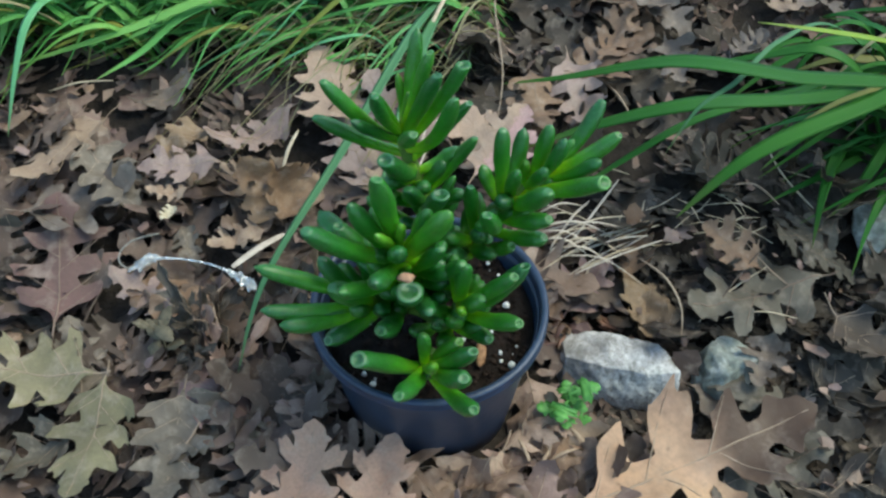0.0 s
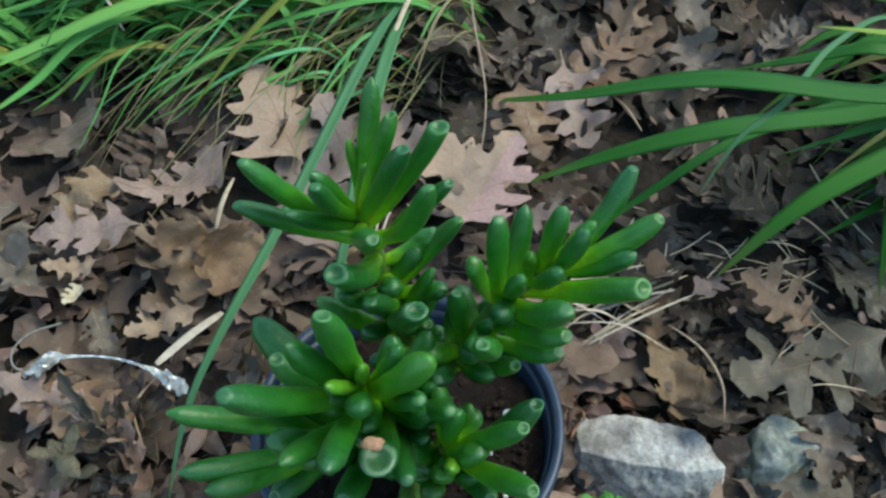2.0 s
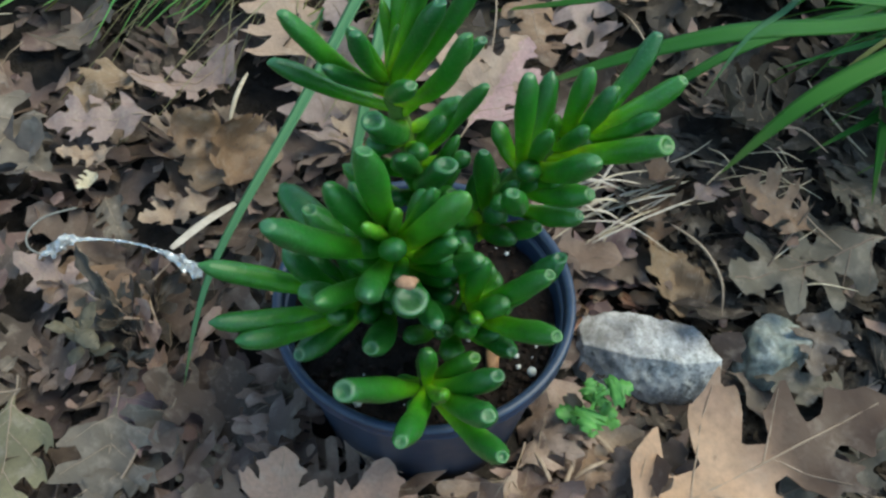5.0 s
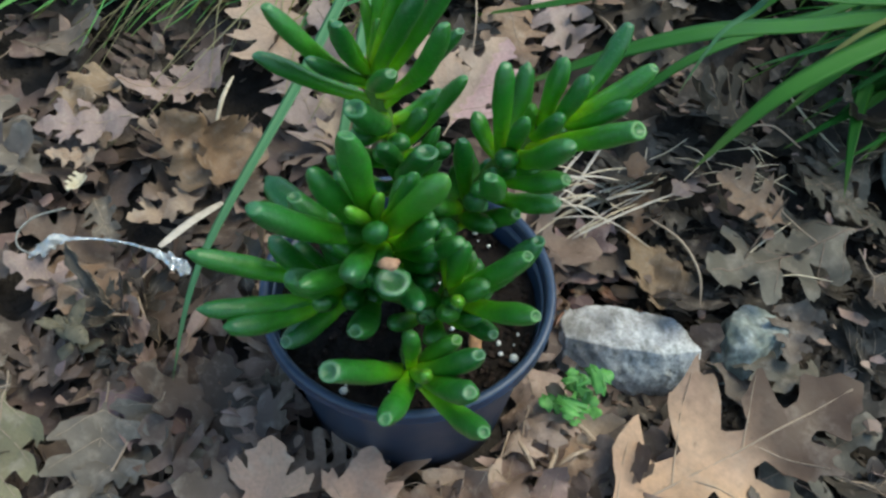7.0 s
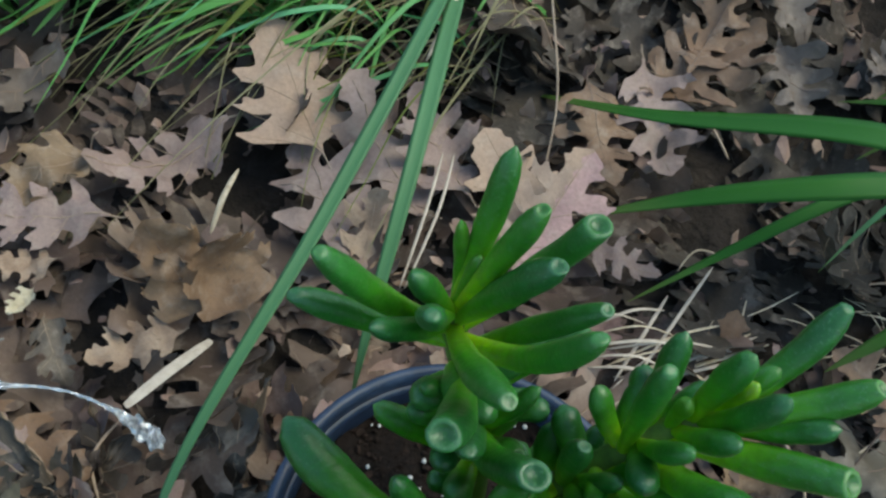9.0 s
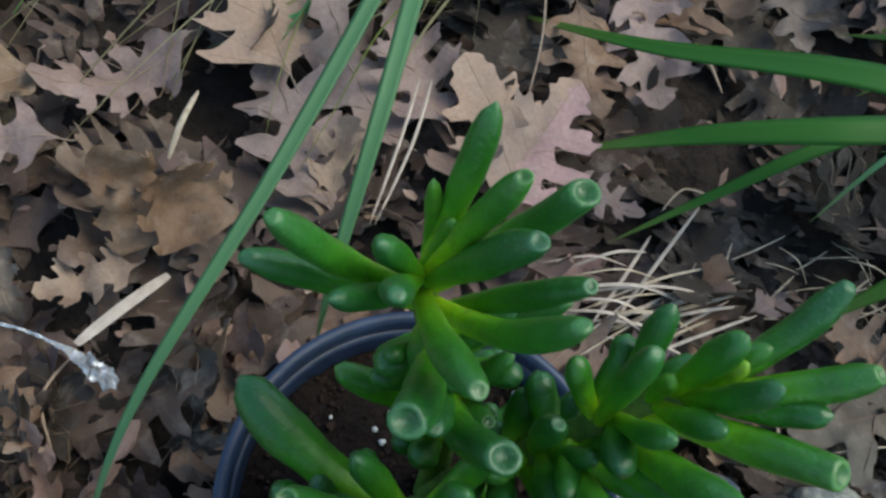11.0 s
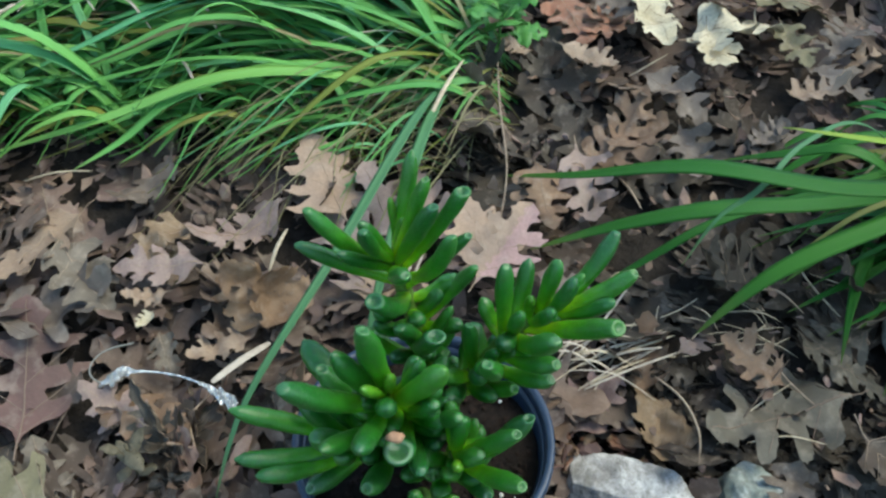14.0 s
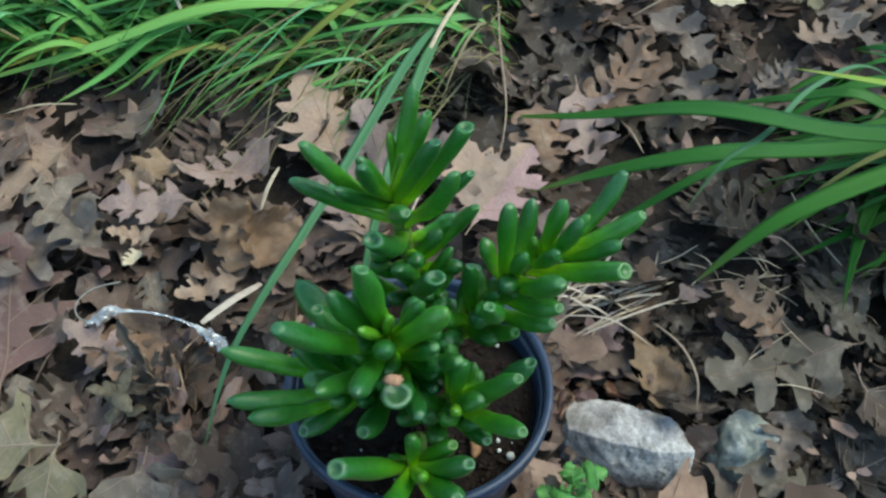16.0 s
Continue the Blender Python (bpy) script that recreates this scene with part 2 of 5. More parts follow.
def succulent_material(name, young):
    """Tube leaf: lime at the base, deep green along the body, a pale window at the tip; young leaves are lime all over."""
    m, nt, b = nodes_of(name, 0.30, 0.55)
    uv = nt.nodes.new("ShaderNodeUVMap").outputs[0]
    sep = nt.nodes.new("ShaderNodeSeparateXYZ")
    nt.links.new(uv, sep.inputs[0])
    rnd = nt.nodes.new("ShaderNodeObjectInfo").outputs["Random"]
    n = noise_of(nt, 240, 4, 0.6, offset=rnd)
    body = ramp(nt, sep.outputs[1], [(0.0, (0.40, 0.62, 0.010)), (0.26, (0.23, 0.51, 0.008)), (0.50, (0.075, 0.29, 0.008)), (0.72, (0.029, 0.160, 0.010)),
                                     (0.90, (0.025, 0.138, 0.018)), (0.945, (0.036, 0.150, 0.030)), (0.960, (0.055, 0.165, 0.048)), (0.980, (0.028, 0.125, 0.022)), (1.0, (0.020, 0.100, 0.014))])
    if young:
        body = mix(nt, 0.40, body, (0.24, 0.50, 0.012))
    var = ramp(nt, rnd, [(0.0, (0.55, 0.68, 1.0)), (0.25, (0.90, 0.95, 1.0)), (0.45, (1.1, 1.05, 0.9)), (0.62, (0.65, 0.78, 1.05)), (0.85, (1.9, 1.4, 0.8)), (1.0, (0.6, 0.75, 1.0))])
    c = mix(nt, 1.0, body, var, "MULTIPLY")
    c = mix(nt, ramp(nt, n, [(0.35, (0.35, 0.35, 0.35)), (0.65, (0, 0, 0))]), c, (0.02, 0.07, 0.012))
    dots = noise_of(nt, 850, 3, 0.6, offset=rnd)
    c = mix(nt, ramp(nt, dots, [(0.57, (0, 0, 0)), (0.70, (0.5, 0.5, 0.5))]), c, (0.12, 0.24, 0.11))
    window = node(nt, "ShaderNodeMath")
    window.operation = "MULTIPLY"
    nt.links.new(ramp(nt, sep.outputs[1], [(0.945, (0, 0, 0)), (0.965, (1, 1, 1)), (0.978, (0.15, 0.15, 0.15))]), window.inputs[0])
    nt.links.new(ramp(nt, rnd, [(0.0, (0, 0, 0)), (0.55, (0.05, 0.05, 0.05)), (0.62, (0.40, 0.40, 0.40)), (0.70, (0.03, 0.03, 0.03)), (1.0, (0.08, 0.08, 0.08))]), window.inputs[1])
    c = mix(nt, window.outputs[0], c, (0.24, 0.31, 0.21))
    nt.links.new(c, b.inputs["Base Color"])
    nt.links.new(val(nt, n, 0.16, 0.58), b.inputs["Roughness"])
    b.inputs["Subsurface Weight"].default_value = 0.30
    b.inputs["Subsurface Radius"].default_value = (0.25, 1.0, 0.12)
    b.inputs["Subsurface Scale"].default_value = 0.004
    wob = noise_of(nt, 150, 3, 0.55, offset=rnd)
    grain = noise_of(nt, 480, 4, 0.65, offset=rnd)
    both = node(nt, "ShaderNodeMath")
    both.operation = "MULTIPLY_ADD"
    both.inputs[1].default_value = 0.55
    nt.links.new(grain, both.inputs[0])
    nt.links.new(wob, both.inputs[2])
    bump(nt, b, both.outputs[0], 0.36, 0.0016)
    return m


mat_succ = succulent_material("succulent_skin", False)
mat_succ_young = succulent_material("young_succulent_skin", True)
mat_scar = plain("brown_leaf_scar", (0.28, 0.14, 0.08), (0.46, 0.27, 0.17), 700, 0.8)


def grass_material(name, stops, gloss=0.34):
    m, nt, b = nodes_of(name, 0.45, gloss)
    uv = nt.nodes.new("ShaderNodeUVMap").outputs[0]
    sep = nt.nodes.new("ShaderNodeSeparateXYZ")
    nt.links.new(uv, sep.inputs[0])
    rnd = nt.nodes.new("ShaderNodeObjectInfo").outputs["Random"]
    c = ramp(nt, rnd, stops)
    stretch = nt.nodes.new("ShaderNodeMapping")
    stretch.inputs["Scale"].default_value = (40, 3, 1)
    nt.links.new(uv, stretch.inputs[0])
    n = node(nt, "ShaderNodeTexNoise", Scale=1.0, Detail=4.0)
    nt.links.new(stretch.outputs[0], n.inputs["Vector"])
    c = mix(nt, val(nt, n.outputs[0], 0.0, 0.5), c, (0.060, 0.17, 0.040))
    c = mix(nt, ramp(nt, sep.outputs[1], [(0.82, (0, 0, 0)), (1.0, (0.6, 0.6, 0.6))]), c, (0.20, 0.20, 0.06))
    nt.links.new(c, b.inputs["Base Color"])
    let_through(nt, b, c, 0.34)
    bump(nt, b, n.outputs[0], 0.25, 0.0006)
    return m


GREENS = [(0.0, (0.16, 0.42, 0.095)), (0.25, (0.23, 0.53, 0.13)), (0.5, (0.11, 0.34, 0.080)), (0.75, (0.27, 0.52, 0.12)), (0.9, (0.20, 0.52, 0.27)), (1.0, (0.14, 0.41, 0.12))]
mat_grass = grass_material("green_grass", [(p, tuple(min(0.75, 1.2 * v) for v in c)) for p, c in GREENS], 0.5)
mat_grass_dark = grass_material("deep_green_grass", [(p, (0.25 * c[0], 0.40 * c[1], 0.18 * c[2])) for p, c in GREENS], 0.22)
mat_grass_yellow = grass_material("yellowing_grass", [(0.0, (0.28, 0.30, 0.05)), (1.0, (0.38, 0.33, 0.10))])
mat_grass_grey = grass_material("grey_green_grass", [(0.0, (0.115, 0.27, 0.125)), (1.0, (0.14, 0.31, 0.14))])
mat_grass_lime = grass_material("lime_grass", [(0.0, (0.36, 0.50, 0.05)), (1.0, (0.40, 0.54, 0.06))])
mat_grass_dry = grass_material("dry_grass", [(0.0, (0.36, 0.28, 0.16)), (1.0, (0.50, 0.40, 0.24))])


# ---- mesh helpers ----
def mesh_of(name, verts, faces, mats, smooth=True, uvs=None, crease=0):
    me = bpy.data.meshes.new(name)
    me.from_pydata([tuple(v) for v in verts], [], faces)
    for m in mats if isinstance(mats, (list, tuple)) else [mats]:
        me.materials.append(m)
    if smooth:
        me.polygons.foreach_set("use_smooth", [True] * len(me.polygons))
    if uvs is not None:
        layer = me.uv_layers.new(name="UVMap")
        for lp in me.loops:
            layer.data[lp.index].uv = uvs[lp.vertex_index]
    if crease:
        me.set_sharp_from_angle(angle=radians(crease))
    me.update()
    return me


def part(name, me, parent=None, label=""):
    ob = new(name, me)
    if parent is not None:
        ob.parent = parent
    return tagged(ob, label)


def thing(name, at=(0, 0, 0), label="", category="", group="", kind=""):
    ob = new(name)
    ob.empty_display_size = 0.02
    ob.location = at
    return tagged(ob, label, category, group, kind)


def bezier(p, s):
    """A smooth curve through the points p (Catmull-Rom)."""
    n = len(p) - 1
    k = min(int(s * n), n - 1)
    u = s * n - k
    a, b, c, d = p[max(k - 1, 0)], p[k], p[k + 1], p[min(k + 2, n)]
    return 0.5 * ((2 * b) + (c - a) * u + (2 * a - 5 * b + 4 * c - d) * u * u + (3 * b - a - 3 * c + d) * u * u * u)


def tube(points, radius, sides=8, rings=10, flat=1.0):
    """Verts and faces of a closed tube along points; radius is a function of 0..1."""
    pts = [Vector(p) for p in points]
    vs, fs = [], []
    for i in range(rings + 1):
        s = i / rings
        c = bezier(pts, s)
        d = (bezier(pts, min(s + 0.02, 1)) - bezier(pts, max(s - 0.02, 0))).normalized()
        side = d.cross(Vector((0, 0, 1)))
        side = side.normalized() if side.length > 1e-3 else Vector((1, 0, 0))
        up = side.cross(d)
        r = radius(s)
        for k in range(sides):
            a = 2 * math.pi * k / sides
            vs.append(c + side * (r * math.cos(a)) + up * (r * flat * math.sin(a)))
    for i in range(rings):
        for k in range(sides):
            a, b = i * sides + k, i * sides + (k + 1) % sides
            fs.append((a, b, b + sides, a + sides))
    fs.append(tuple(reversed(range(sides))))
    fs.append(tuple(range(rings * sides, (rings + 1) * sides)))
    return vs, fs


# ---- ground ----
def gz(x, y):
    """Height of the soil: a bank that rises away from the path."""
    rise = 0.8 * math.tanh((0.21 * y - 0.055 * x) / 0.8)
    dip = -0.016 * math.exp(-((x - 0.13) ** 2 + (y - 0.05) ** 2) / 0.006)
    bumps = 0.010 * noise.noise(Vector((x * 9, y * 9, 0.3))) + 0.005 * noise.noise(Vector((x * 31, y * 31, 4.0)))
    mound = 0.044 * math.exp(-((x + 0.01) ** 2) / 0.012 - (y + 0.095) ** 2 / 0.0040)
    return rise + dip + mound + bumps - 0.024


def build_ground():
    def axis(lo, hi, step, far):
        near = list(np.arange(lo, hi + 1e-6, step))
        out, d = [], step
        while (near[-1] + sum(out)) < far:
            d *= 1.5
            out.append(d)
        ends = list(np.cumsum(out))
        return [lo - e for e in reversed(ends)] + near + [hi + e for e in ends]
    xs, ys = axis(-0.6, 0.7, 0.014, 400), axis(-0.4, 0.9, 0.014, 400)
    vs = [(x, y, gz(x, y)) for y in ys for x in xs]
    w = len(xs)
    fs = [(j * w + i, j * w + i + 1, (j + 1) * w + i + 1, (j + 1) * w + i) for j in range(len(ys) - 1) for i in range(w - 1)]
    tagged(new("ground", mesh_of("ground", vs, fs, mat_earth)), "dark woodland soil strewn with fallen leaves", "ground", kind="structure")


build_ground()


# ---- fallen oak leaves ----
def oak_outline(rng, lobes, depth, wide=1.0, blunt=False):
    """Half outline of a lobed oak leaf, base to tip, as (along, across) with a length of 1, and its lobe tips."""
    full = rng.uniform(0.31, 0.40) * wide
    pts = [(0.0, 0.010), (0.05, 0.018), (0.10, 0.035 + 0.03 * rng.random())]
    tips = []
    s0, step = 0.11, 0.66 / lobes
    for i in range(lobes):
        u = (i + 0.6) / lobes
        w = full * (math.sin(math.pi * (0.22 + 0.56 * u)) ** 0.9) * rng.uniform(0.82, 1.12)
        inner = full * (1.0 - depth) * rng.uniform(0.75, 1.25) * (1.25 - 0.5 * u)
        st = step * rng.uniform(0.92, 1.08)
        a, b = s0 + 0.15 * st, s0 + 0.70 * st
        tip = 0.5 * (a + b) + st * rng.uniform(0.30, 0.62)
        h = w - inner
        tips.append((tip, w))
        pts.append((a, inner * 0.97))
        pts.append((a + 0.04 * st, inner + 0.28 * h))
        pts.append((a + 0.22 * (tip - a), inner + 0.56 * h))
        if blunt:
            pts.append((a + 0.50 * (tip - a), inner + 0.90 * h))
            pts.append((tip - 0.02, w))
            pts.append((tip + 0.03, w - 0.16 * h))
        else:
            if rng.random() < 0.55:
                q = rng.uniform(0.72, 0.86)
                pts.append((a + 0.34 * (tip - a), inner + q * h))
                pts.append((a + 0.46 * (tip - a), inner + (q - 0.03) * h))
            pts.append((tip, w))
            if rng.random() < 0.5:
                q = rng.uniform(0.58, 0.74)
                pts.append((tip - 0.03, inner + (q - 0.02) * h))
                pts.append((tip + 0.035, inner + (q - 0.10) * h))
        pts.append((max(b, tip - 0.03), inner + 0.28 * h))
        pts.append((b + 0.05 * st, inner * 1.06))
        s0 += st
    e = full * (1.0 - depth)
    pts += [(0.805, e * 0.8), (0.85, full * rng.uniform(0.34, 0.48)), (0.885, full * 0.26), (0.94, full * rng.uniform(0.20, 0.30)), (1.0, 0.0)]
    good = [pts[0]]
    for p in pts[1:]:
        good.append((max(p[0], good[-1][0] - 0.045), p[1]))
    pts = good
    cut_at = 0.24 if blunt else 0.20
    for _ in range(2 if blunt else 1):
        out = [pts[0]]
        for a, b in zip(pts, pts[1:]):
            out.append(((1 - cut_at) * a[0] + cut_at * b[0], (1 - cut_at) * a[1] + cut_at * b[1]))
            out.append((cut_at * a[0] + (1 - cut_at) * b[0], cut_at * a[1] + (1 - cut_at) * b[1]))
        out.append(pts[-1])
        pts = out
    pts = [pts[0]] + [(a, max(0.008, w + rng.uniform(-0.009, 0.009) * (0.4 if wide > 1.0 else 1.0))) for a, w in pts[1:-1]] + [pts[-1]]
    return pts, tips


def oak_leaf(seed, curl=1.0, grid=0.065, veins=True, wide=1.0, deep=None):
    """Verts, faces and material slots of a dry lobed leaf of length 1 along +Y, from its stalk at the origin."""
    rng = random.Random(seed)
    blunt = rng.random() < 0.12 and not deep
    lobes = 3 if deep else rng.choice((3, 3, 3, 4))
    right, tips_r = oak_outline(rng, lobes, deep or rng.uniform(0.64, 0.80), wide, blunt)
    left, tips_l = oak_outline(rng, lobes, deep or rng.uniform(0.64, 0.80), wide, blunt)
    line = [(w, s) for s, w in right] + [(-w, s) for s, w in reversed(left[:-1])]
    n = len(line)
    pts = [Vector(p) for p in line]
    edges = [(i, (i + 1) % n) for i in range(n)]
    y = 0.06
    row = 0
    while y < 0.95:
        x = -0.45 + (grid / 2 if row % 2 else 0)
        while x < 0.46:
            pts.append(Vector((x + rng.uniform(-1, 1) * grid * 0.12, y)))
            x += grid
        y += grid * 0.87
        row += 1
    vv, _, ff, *_ = geometry.delaunay_2d_cdt(pts, edges, [], 1, 1e-5)
    # bends: along the midrib, and across each half
    along = rng.choice((-1.2, 0.3, 0.8, 1.2, 1.8)) * curl * rng.uniform(0.5, 1.0)
    half = [rng.choice((-1.8, -0.6, 0.8, 1.6, 2.6)) * curl * rng.uniform(0.5, 1.0) for _ in (0, 1)]
    fold = rng.uniform(-0.10, 0.30) * curl
    twist, ph = rng.uniform(-0.6, 0.6) * curl, rng.uniform(0, 50)

    def shape(x, y, up=0.0):
        k = half[0] if x > 0 else half[1]
        ax = abs(x)
        kk = k * (0.6 + 0.8 * y)
        px = math.sin(kk * ax) / kk if abs(kk) > 1e-4 else ax
        pz = (1 - math.cos(kk * ax)) / kk if abs(kk) > 1e-4 else 0.0
        pz += fold * ax + twist * x * (y - 0.5)
        pz += 0.085 * curl * noise.noise(Vector((x * 3.5, y * 3.5, ph))) + 0.036 * curl * noise.noise(Vector((x * 9, y * 9, ph)))
        q = along * (y - 0.4)
        py = 0.4 + math.sin(q) / along
        pz += (1 - math.cos(q)) / along
        return Vector((math.copysign(px, x) if ax > 1e-9 else 0.0, py, pz + up))
    th = 0.0035
    vs = [shape(p.x, p.y, th) for p in vv] + [shape(p.x, p.y) for p in vv]
    m = len(vv)
    fs = [tuple(f) for f in ff] + [tuple(m + i for i in reversed(f)) for f in ff]
    count = {}
    for f in ff:
        for a, b in zip(f, f[1:] + f[:1]):
            count[(a, b)] = count.get((a, b), 0) + 1
    for a, b in list(count):
        if (b, a) not in count:
            fs.append((b, a, m + a, m + b))
    if not veins:
        return vs, fs
    ws, gs = [], []

    def strip(p0, p1, w0, w1, k, h):
        b0 = len(ws)
        for i in range(k + 1):
            s = i / k
            x, yy = p0[0] + (p1[0] - p0[0]) * s, p0[1] + (p1[1] - p0[1]) * s
            w = w0 + (w1 - w0) * s
            dx, dy = p1[1] - p0[1], p0[0] - p1[0]
            ln = math.hypot(dx, dy)
            dx, dy = dx / ln * w, dy / ln * w
            a, c, b = (shape(x - dx, yy - dy), shape(x, yy), shape(x + dx, yy + dy))
            lift = th if yy > 0 else 0
            ws.extend((a + Vector((0, 0, lift + 0.0005)), c + Vector((0, 0, lift + h)), b + Vector((0, 0, lift + 0.0005)), c - Vector((0, 0, h * 0.6))))
        for i in range(k):
            q = b0 + 4 * i
            for u, v in ((0, 1), (1, 2), (2, 3), (3, 0)):
                gs.append((q + u, q + v, q + 4 + v, q + 4 + u))
    strip((0, -rng.uniform(0.06, 0.15)), (0, 0.96), 0.0065, 0.0022, 18, 0.006)
    for sg, tips in ((1, tips_r), (-1, tips_l)):
        for s, w in tips:
            s1 = max(0.06, s - 0.75 * w - 0.04)
            strip((0, s1), (sg * 0.82 * w, s1 + 0.80 * (s - s1)), 0.0036, 0.0012, 7, 0.0036)
    return vs, fs, ws, gs


def halves(me, other):
    """Give the half of a leaf on one side of its midrib another colour."""
    me.materials.append(other)
    for f in me.polygons:
        if f.center.x < 0.0:
            f.material_index = 1
    return me


def fallen_leaf(blade_mesh, stalk_mesh, m, label):
    ob = new("fallen_leaf", blade_mesh)
    ob.matrix_world = m
    part("stalk", stalk_mesh, ob)
    return tagged(ob, label, "leaf", "fallen oak leaves")


def leaf_pose(bx, by, tx, ty, lift, pitch, roll, size=None):
    """Pose of a leaf with its stalk at (bx, by) and its tip at (tx, ty), lying on the bank."""
    length = math.hypot(tx - bx, ty - by) if size is None else size
    yaw = math.degrees(math.atan2(ty - by, tx - bx)) - 90
    slope = math.degrees(math.atan2(0.21 * (ty - by) - 0.055 * (tx - bx), max(length, 1e-6))) if size is None else 0
    return pose(bx, by, gz(bx, by) + lift, 0, 0, yaw) @ pose(0, 0, 0, slope + pitch, roll, 0) @ Matrix.Diagonal((length, length, length, 1))


LEAF_LABELS = {
    "rosy": "rosy brown dry oak leaf on the litter", "amber": "curved amber brown leaf in the litter",
    "pink": "pinkish brown oak leaf in front of the pot",
    "curled": "rolled up brown oak leaf standing in the litter",
    "cream": "crumpled cream coloured dead leaf on the bank",
    "light": "light tan dry oak leaf lying on the litter", "twotone": "pinkish tan dry oak leaf with pointed lobes",
    "mauve": "mauve brown dry lobed oak leaf", "purple": "large purplish brown dry oak leaf", "grey": "grey brown weathered oak leaf",
    "brown": "curled brown dry oak leaf", "orange": "large orange tan oak leaf with pointed lobes", "olive": "olive grey weathered oak leaf", "ash": "ash grey broad oak leaf on the litter",
    "tan": "buff coloured dry oak leaf", "pale": "pale yellowish dry oak leaf", "red": "reddish brown dry oak leaf",
}
# colour, stalk x y, tip x y
LEAVES_BACK = [
    ("light", -0.078, 0.198, -0.118, 0.270), ("light", 0.046, 0.168, 0.002, 0.226), ("twotone", 0.022, 0.140, 0.060, 0.210), ("tan", -0.053, 0.130, -0.045, 0.190), ("mauve", -0.020, 0.172, -0.081, 0.250),
    ("mauve", -0.125, 0.212, -0.195, 0.165), ("mauve", -0.172, 0.147, -0.235, 0.136), ("curled", -0.122, 0.112, -0.162, 0.154),
    ("curled", -0.102, 0.114, -0.132, 0.160), ("mauve", 0.094, 0.290, 0.108, 0.214), ("brown", 0.062, 0.272, 0.078, 0.203),
    ("brown", 0.098, 0.270, 0.170, 0.323), ("grey", 0.178, 0.320, 0.187, 0.258), ("grey", 0.229, 0.286, 0.287, 0.326),
    ("mauve", -0.048, 0.137, -0.095, 0.213), ("mauve", 0.000, 0.188, -0.039, 0.248),
]
LEAVES_RIGHT = [
    ("brown", 0.140, 0.094, 0.153, 0.158), ("rosy", 0.094, 0.064, 0.131, 0.116), ("amber", 0.172, 0.052, 0.140, 0.106),
    ("brown", 0.240, 0.102, 0.194, 0.134), ("olive", 0.284, 0.100, 0.180, 0.064), ("olive", 0.306, 0.150, 0.240, 0.125),
    ("olive", 0.268, 0.128, 0.318, 0.104), ("mauve", 0.064, 0.176, 0.106, 0.164), ("rosy", 0.055, 0.110, 0.086, 0.146), ("mauve", 0.168, 0.128, 0.200, 0.150), ("orange", 0.098, -0.088, 0.262, -0.004), ("olive", 0.252, -0.004, 0.192, 0.020), ("grey", 0.246, 0.056, 0.224, 0.008), ("tan", 0.080, -0.012, 0.136, -0.066),
    ("olive", 0.195, -0.056, 0.280, -0.018), ("grey", 0.182, 0.020, 0.263, -0.013), ("brown", 0.088, -0.070, 0.094, -0.022),
]
LEAVES_LEFT = [
    ("grey", -0.215, 0.248, -0.255, 0.185), ("brown", -0.200, 0.140, -0.224, 0.176), ("mauve", -0.184, 0.030, -0.236, 0.054), ("tan", -0.130, 0.102, -0.172, 0.080), ("ash", -0.198, 0.104, -0.180, 0.070),
    ("brown", -0.225, 0.049, -0.155, 0.031), ("olive", -0.202, 0.010, -0.150, 0.033), ("pink", -0.078, -0.128, -0.062, -0.052),
    ("pink", -0.030, -0.128, -0.018, -0.056), ("rosy", -0.176, -0.016, -0.102, -0.040), ("ash", -0.231, -0.040, -0.256, 0.022),
    ("pale", -0.222, -0.030, -0.318, -0.034), ("olive", -0.119, -0.040, -0.112, -0.084), ("ash", -0.132, -0.028, -0.168, -0.084),
    ("pale", -0.214, -0.028, -0.218, -0.114), ("purple", -0.262, 0.010, -0.290, 0.118), ("tan", -0.273, 0.194, -0.326, 0.120),
    ("ash", -0.284, 0.160, -0.226, 0.104), ("grey", -0.313, 0.090, -0.225, 0.134), ("ash", -0.164, -0.030, -0.158, -0.112), ("olive", -0.232, -0.056, -0.280, -0.100), ("grey", -0.150, -0.086, -0.110, -0.126),
]
LEAVES_TOP = [
    ("red", 0.075, 0.455, 0.106, 0.384), ("red", 0.146, 0.436, 0.098, 0.402), ("cream", 0.152, 0.462, 0.173, 0.390), ("cream", 0.190, 0.422, 0.286, 0.442),
    ("cream", 0.206, 0.428, 0.217, 0.366), ("pale", 0.272, 0.440, 0.292, 0.388), ("grey", 0.150, 0.372, 0.208, 0.326), ("tan", 0.262, 0.345, 0.320, 0.362),
    ("brown", 0.120, 0.284, 0.154, 0.352), ("tan", 0.034, 0.394, 0.056, 0.370), ("tan", 0.078, 0.380, 0.128, 0.364), ("grey", 0.232, 0.300, 0.268, 0.330),
    ("grey", 0.345, 0.450, 0.300, 0.398), ("tan", 0.372, 0.395, 0.318, 0.420), ("pale", 0.240, 0.470, 0.330, 0.468), ("grey", 0.290, 0.395, 0.345, 0.350), ("grey", 0.110, 0.470, 0.150, 0.418),
    ("amber", -0.188, 0.182, -0.226, 0.142), ("tan", -0.190, 0.122, -0.224, 0.114), ("cream", -0.199, 0.110, -0.207, 0.094),
]
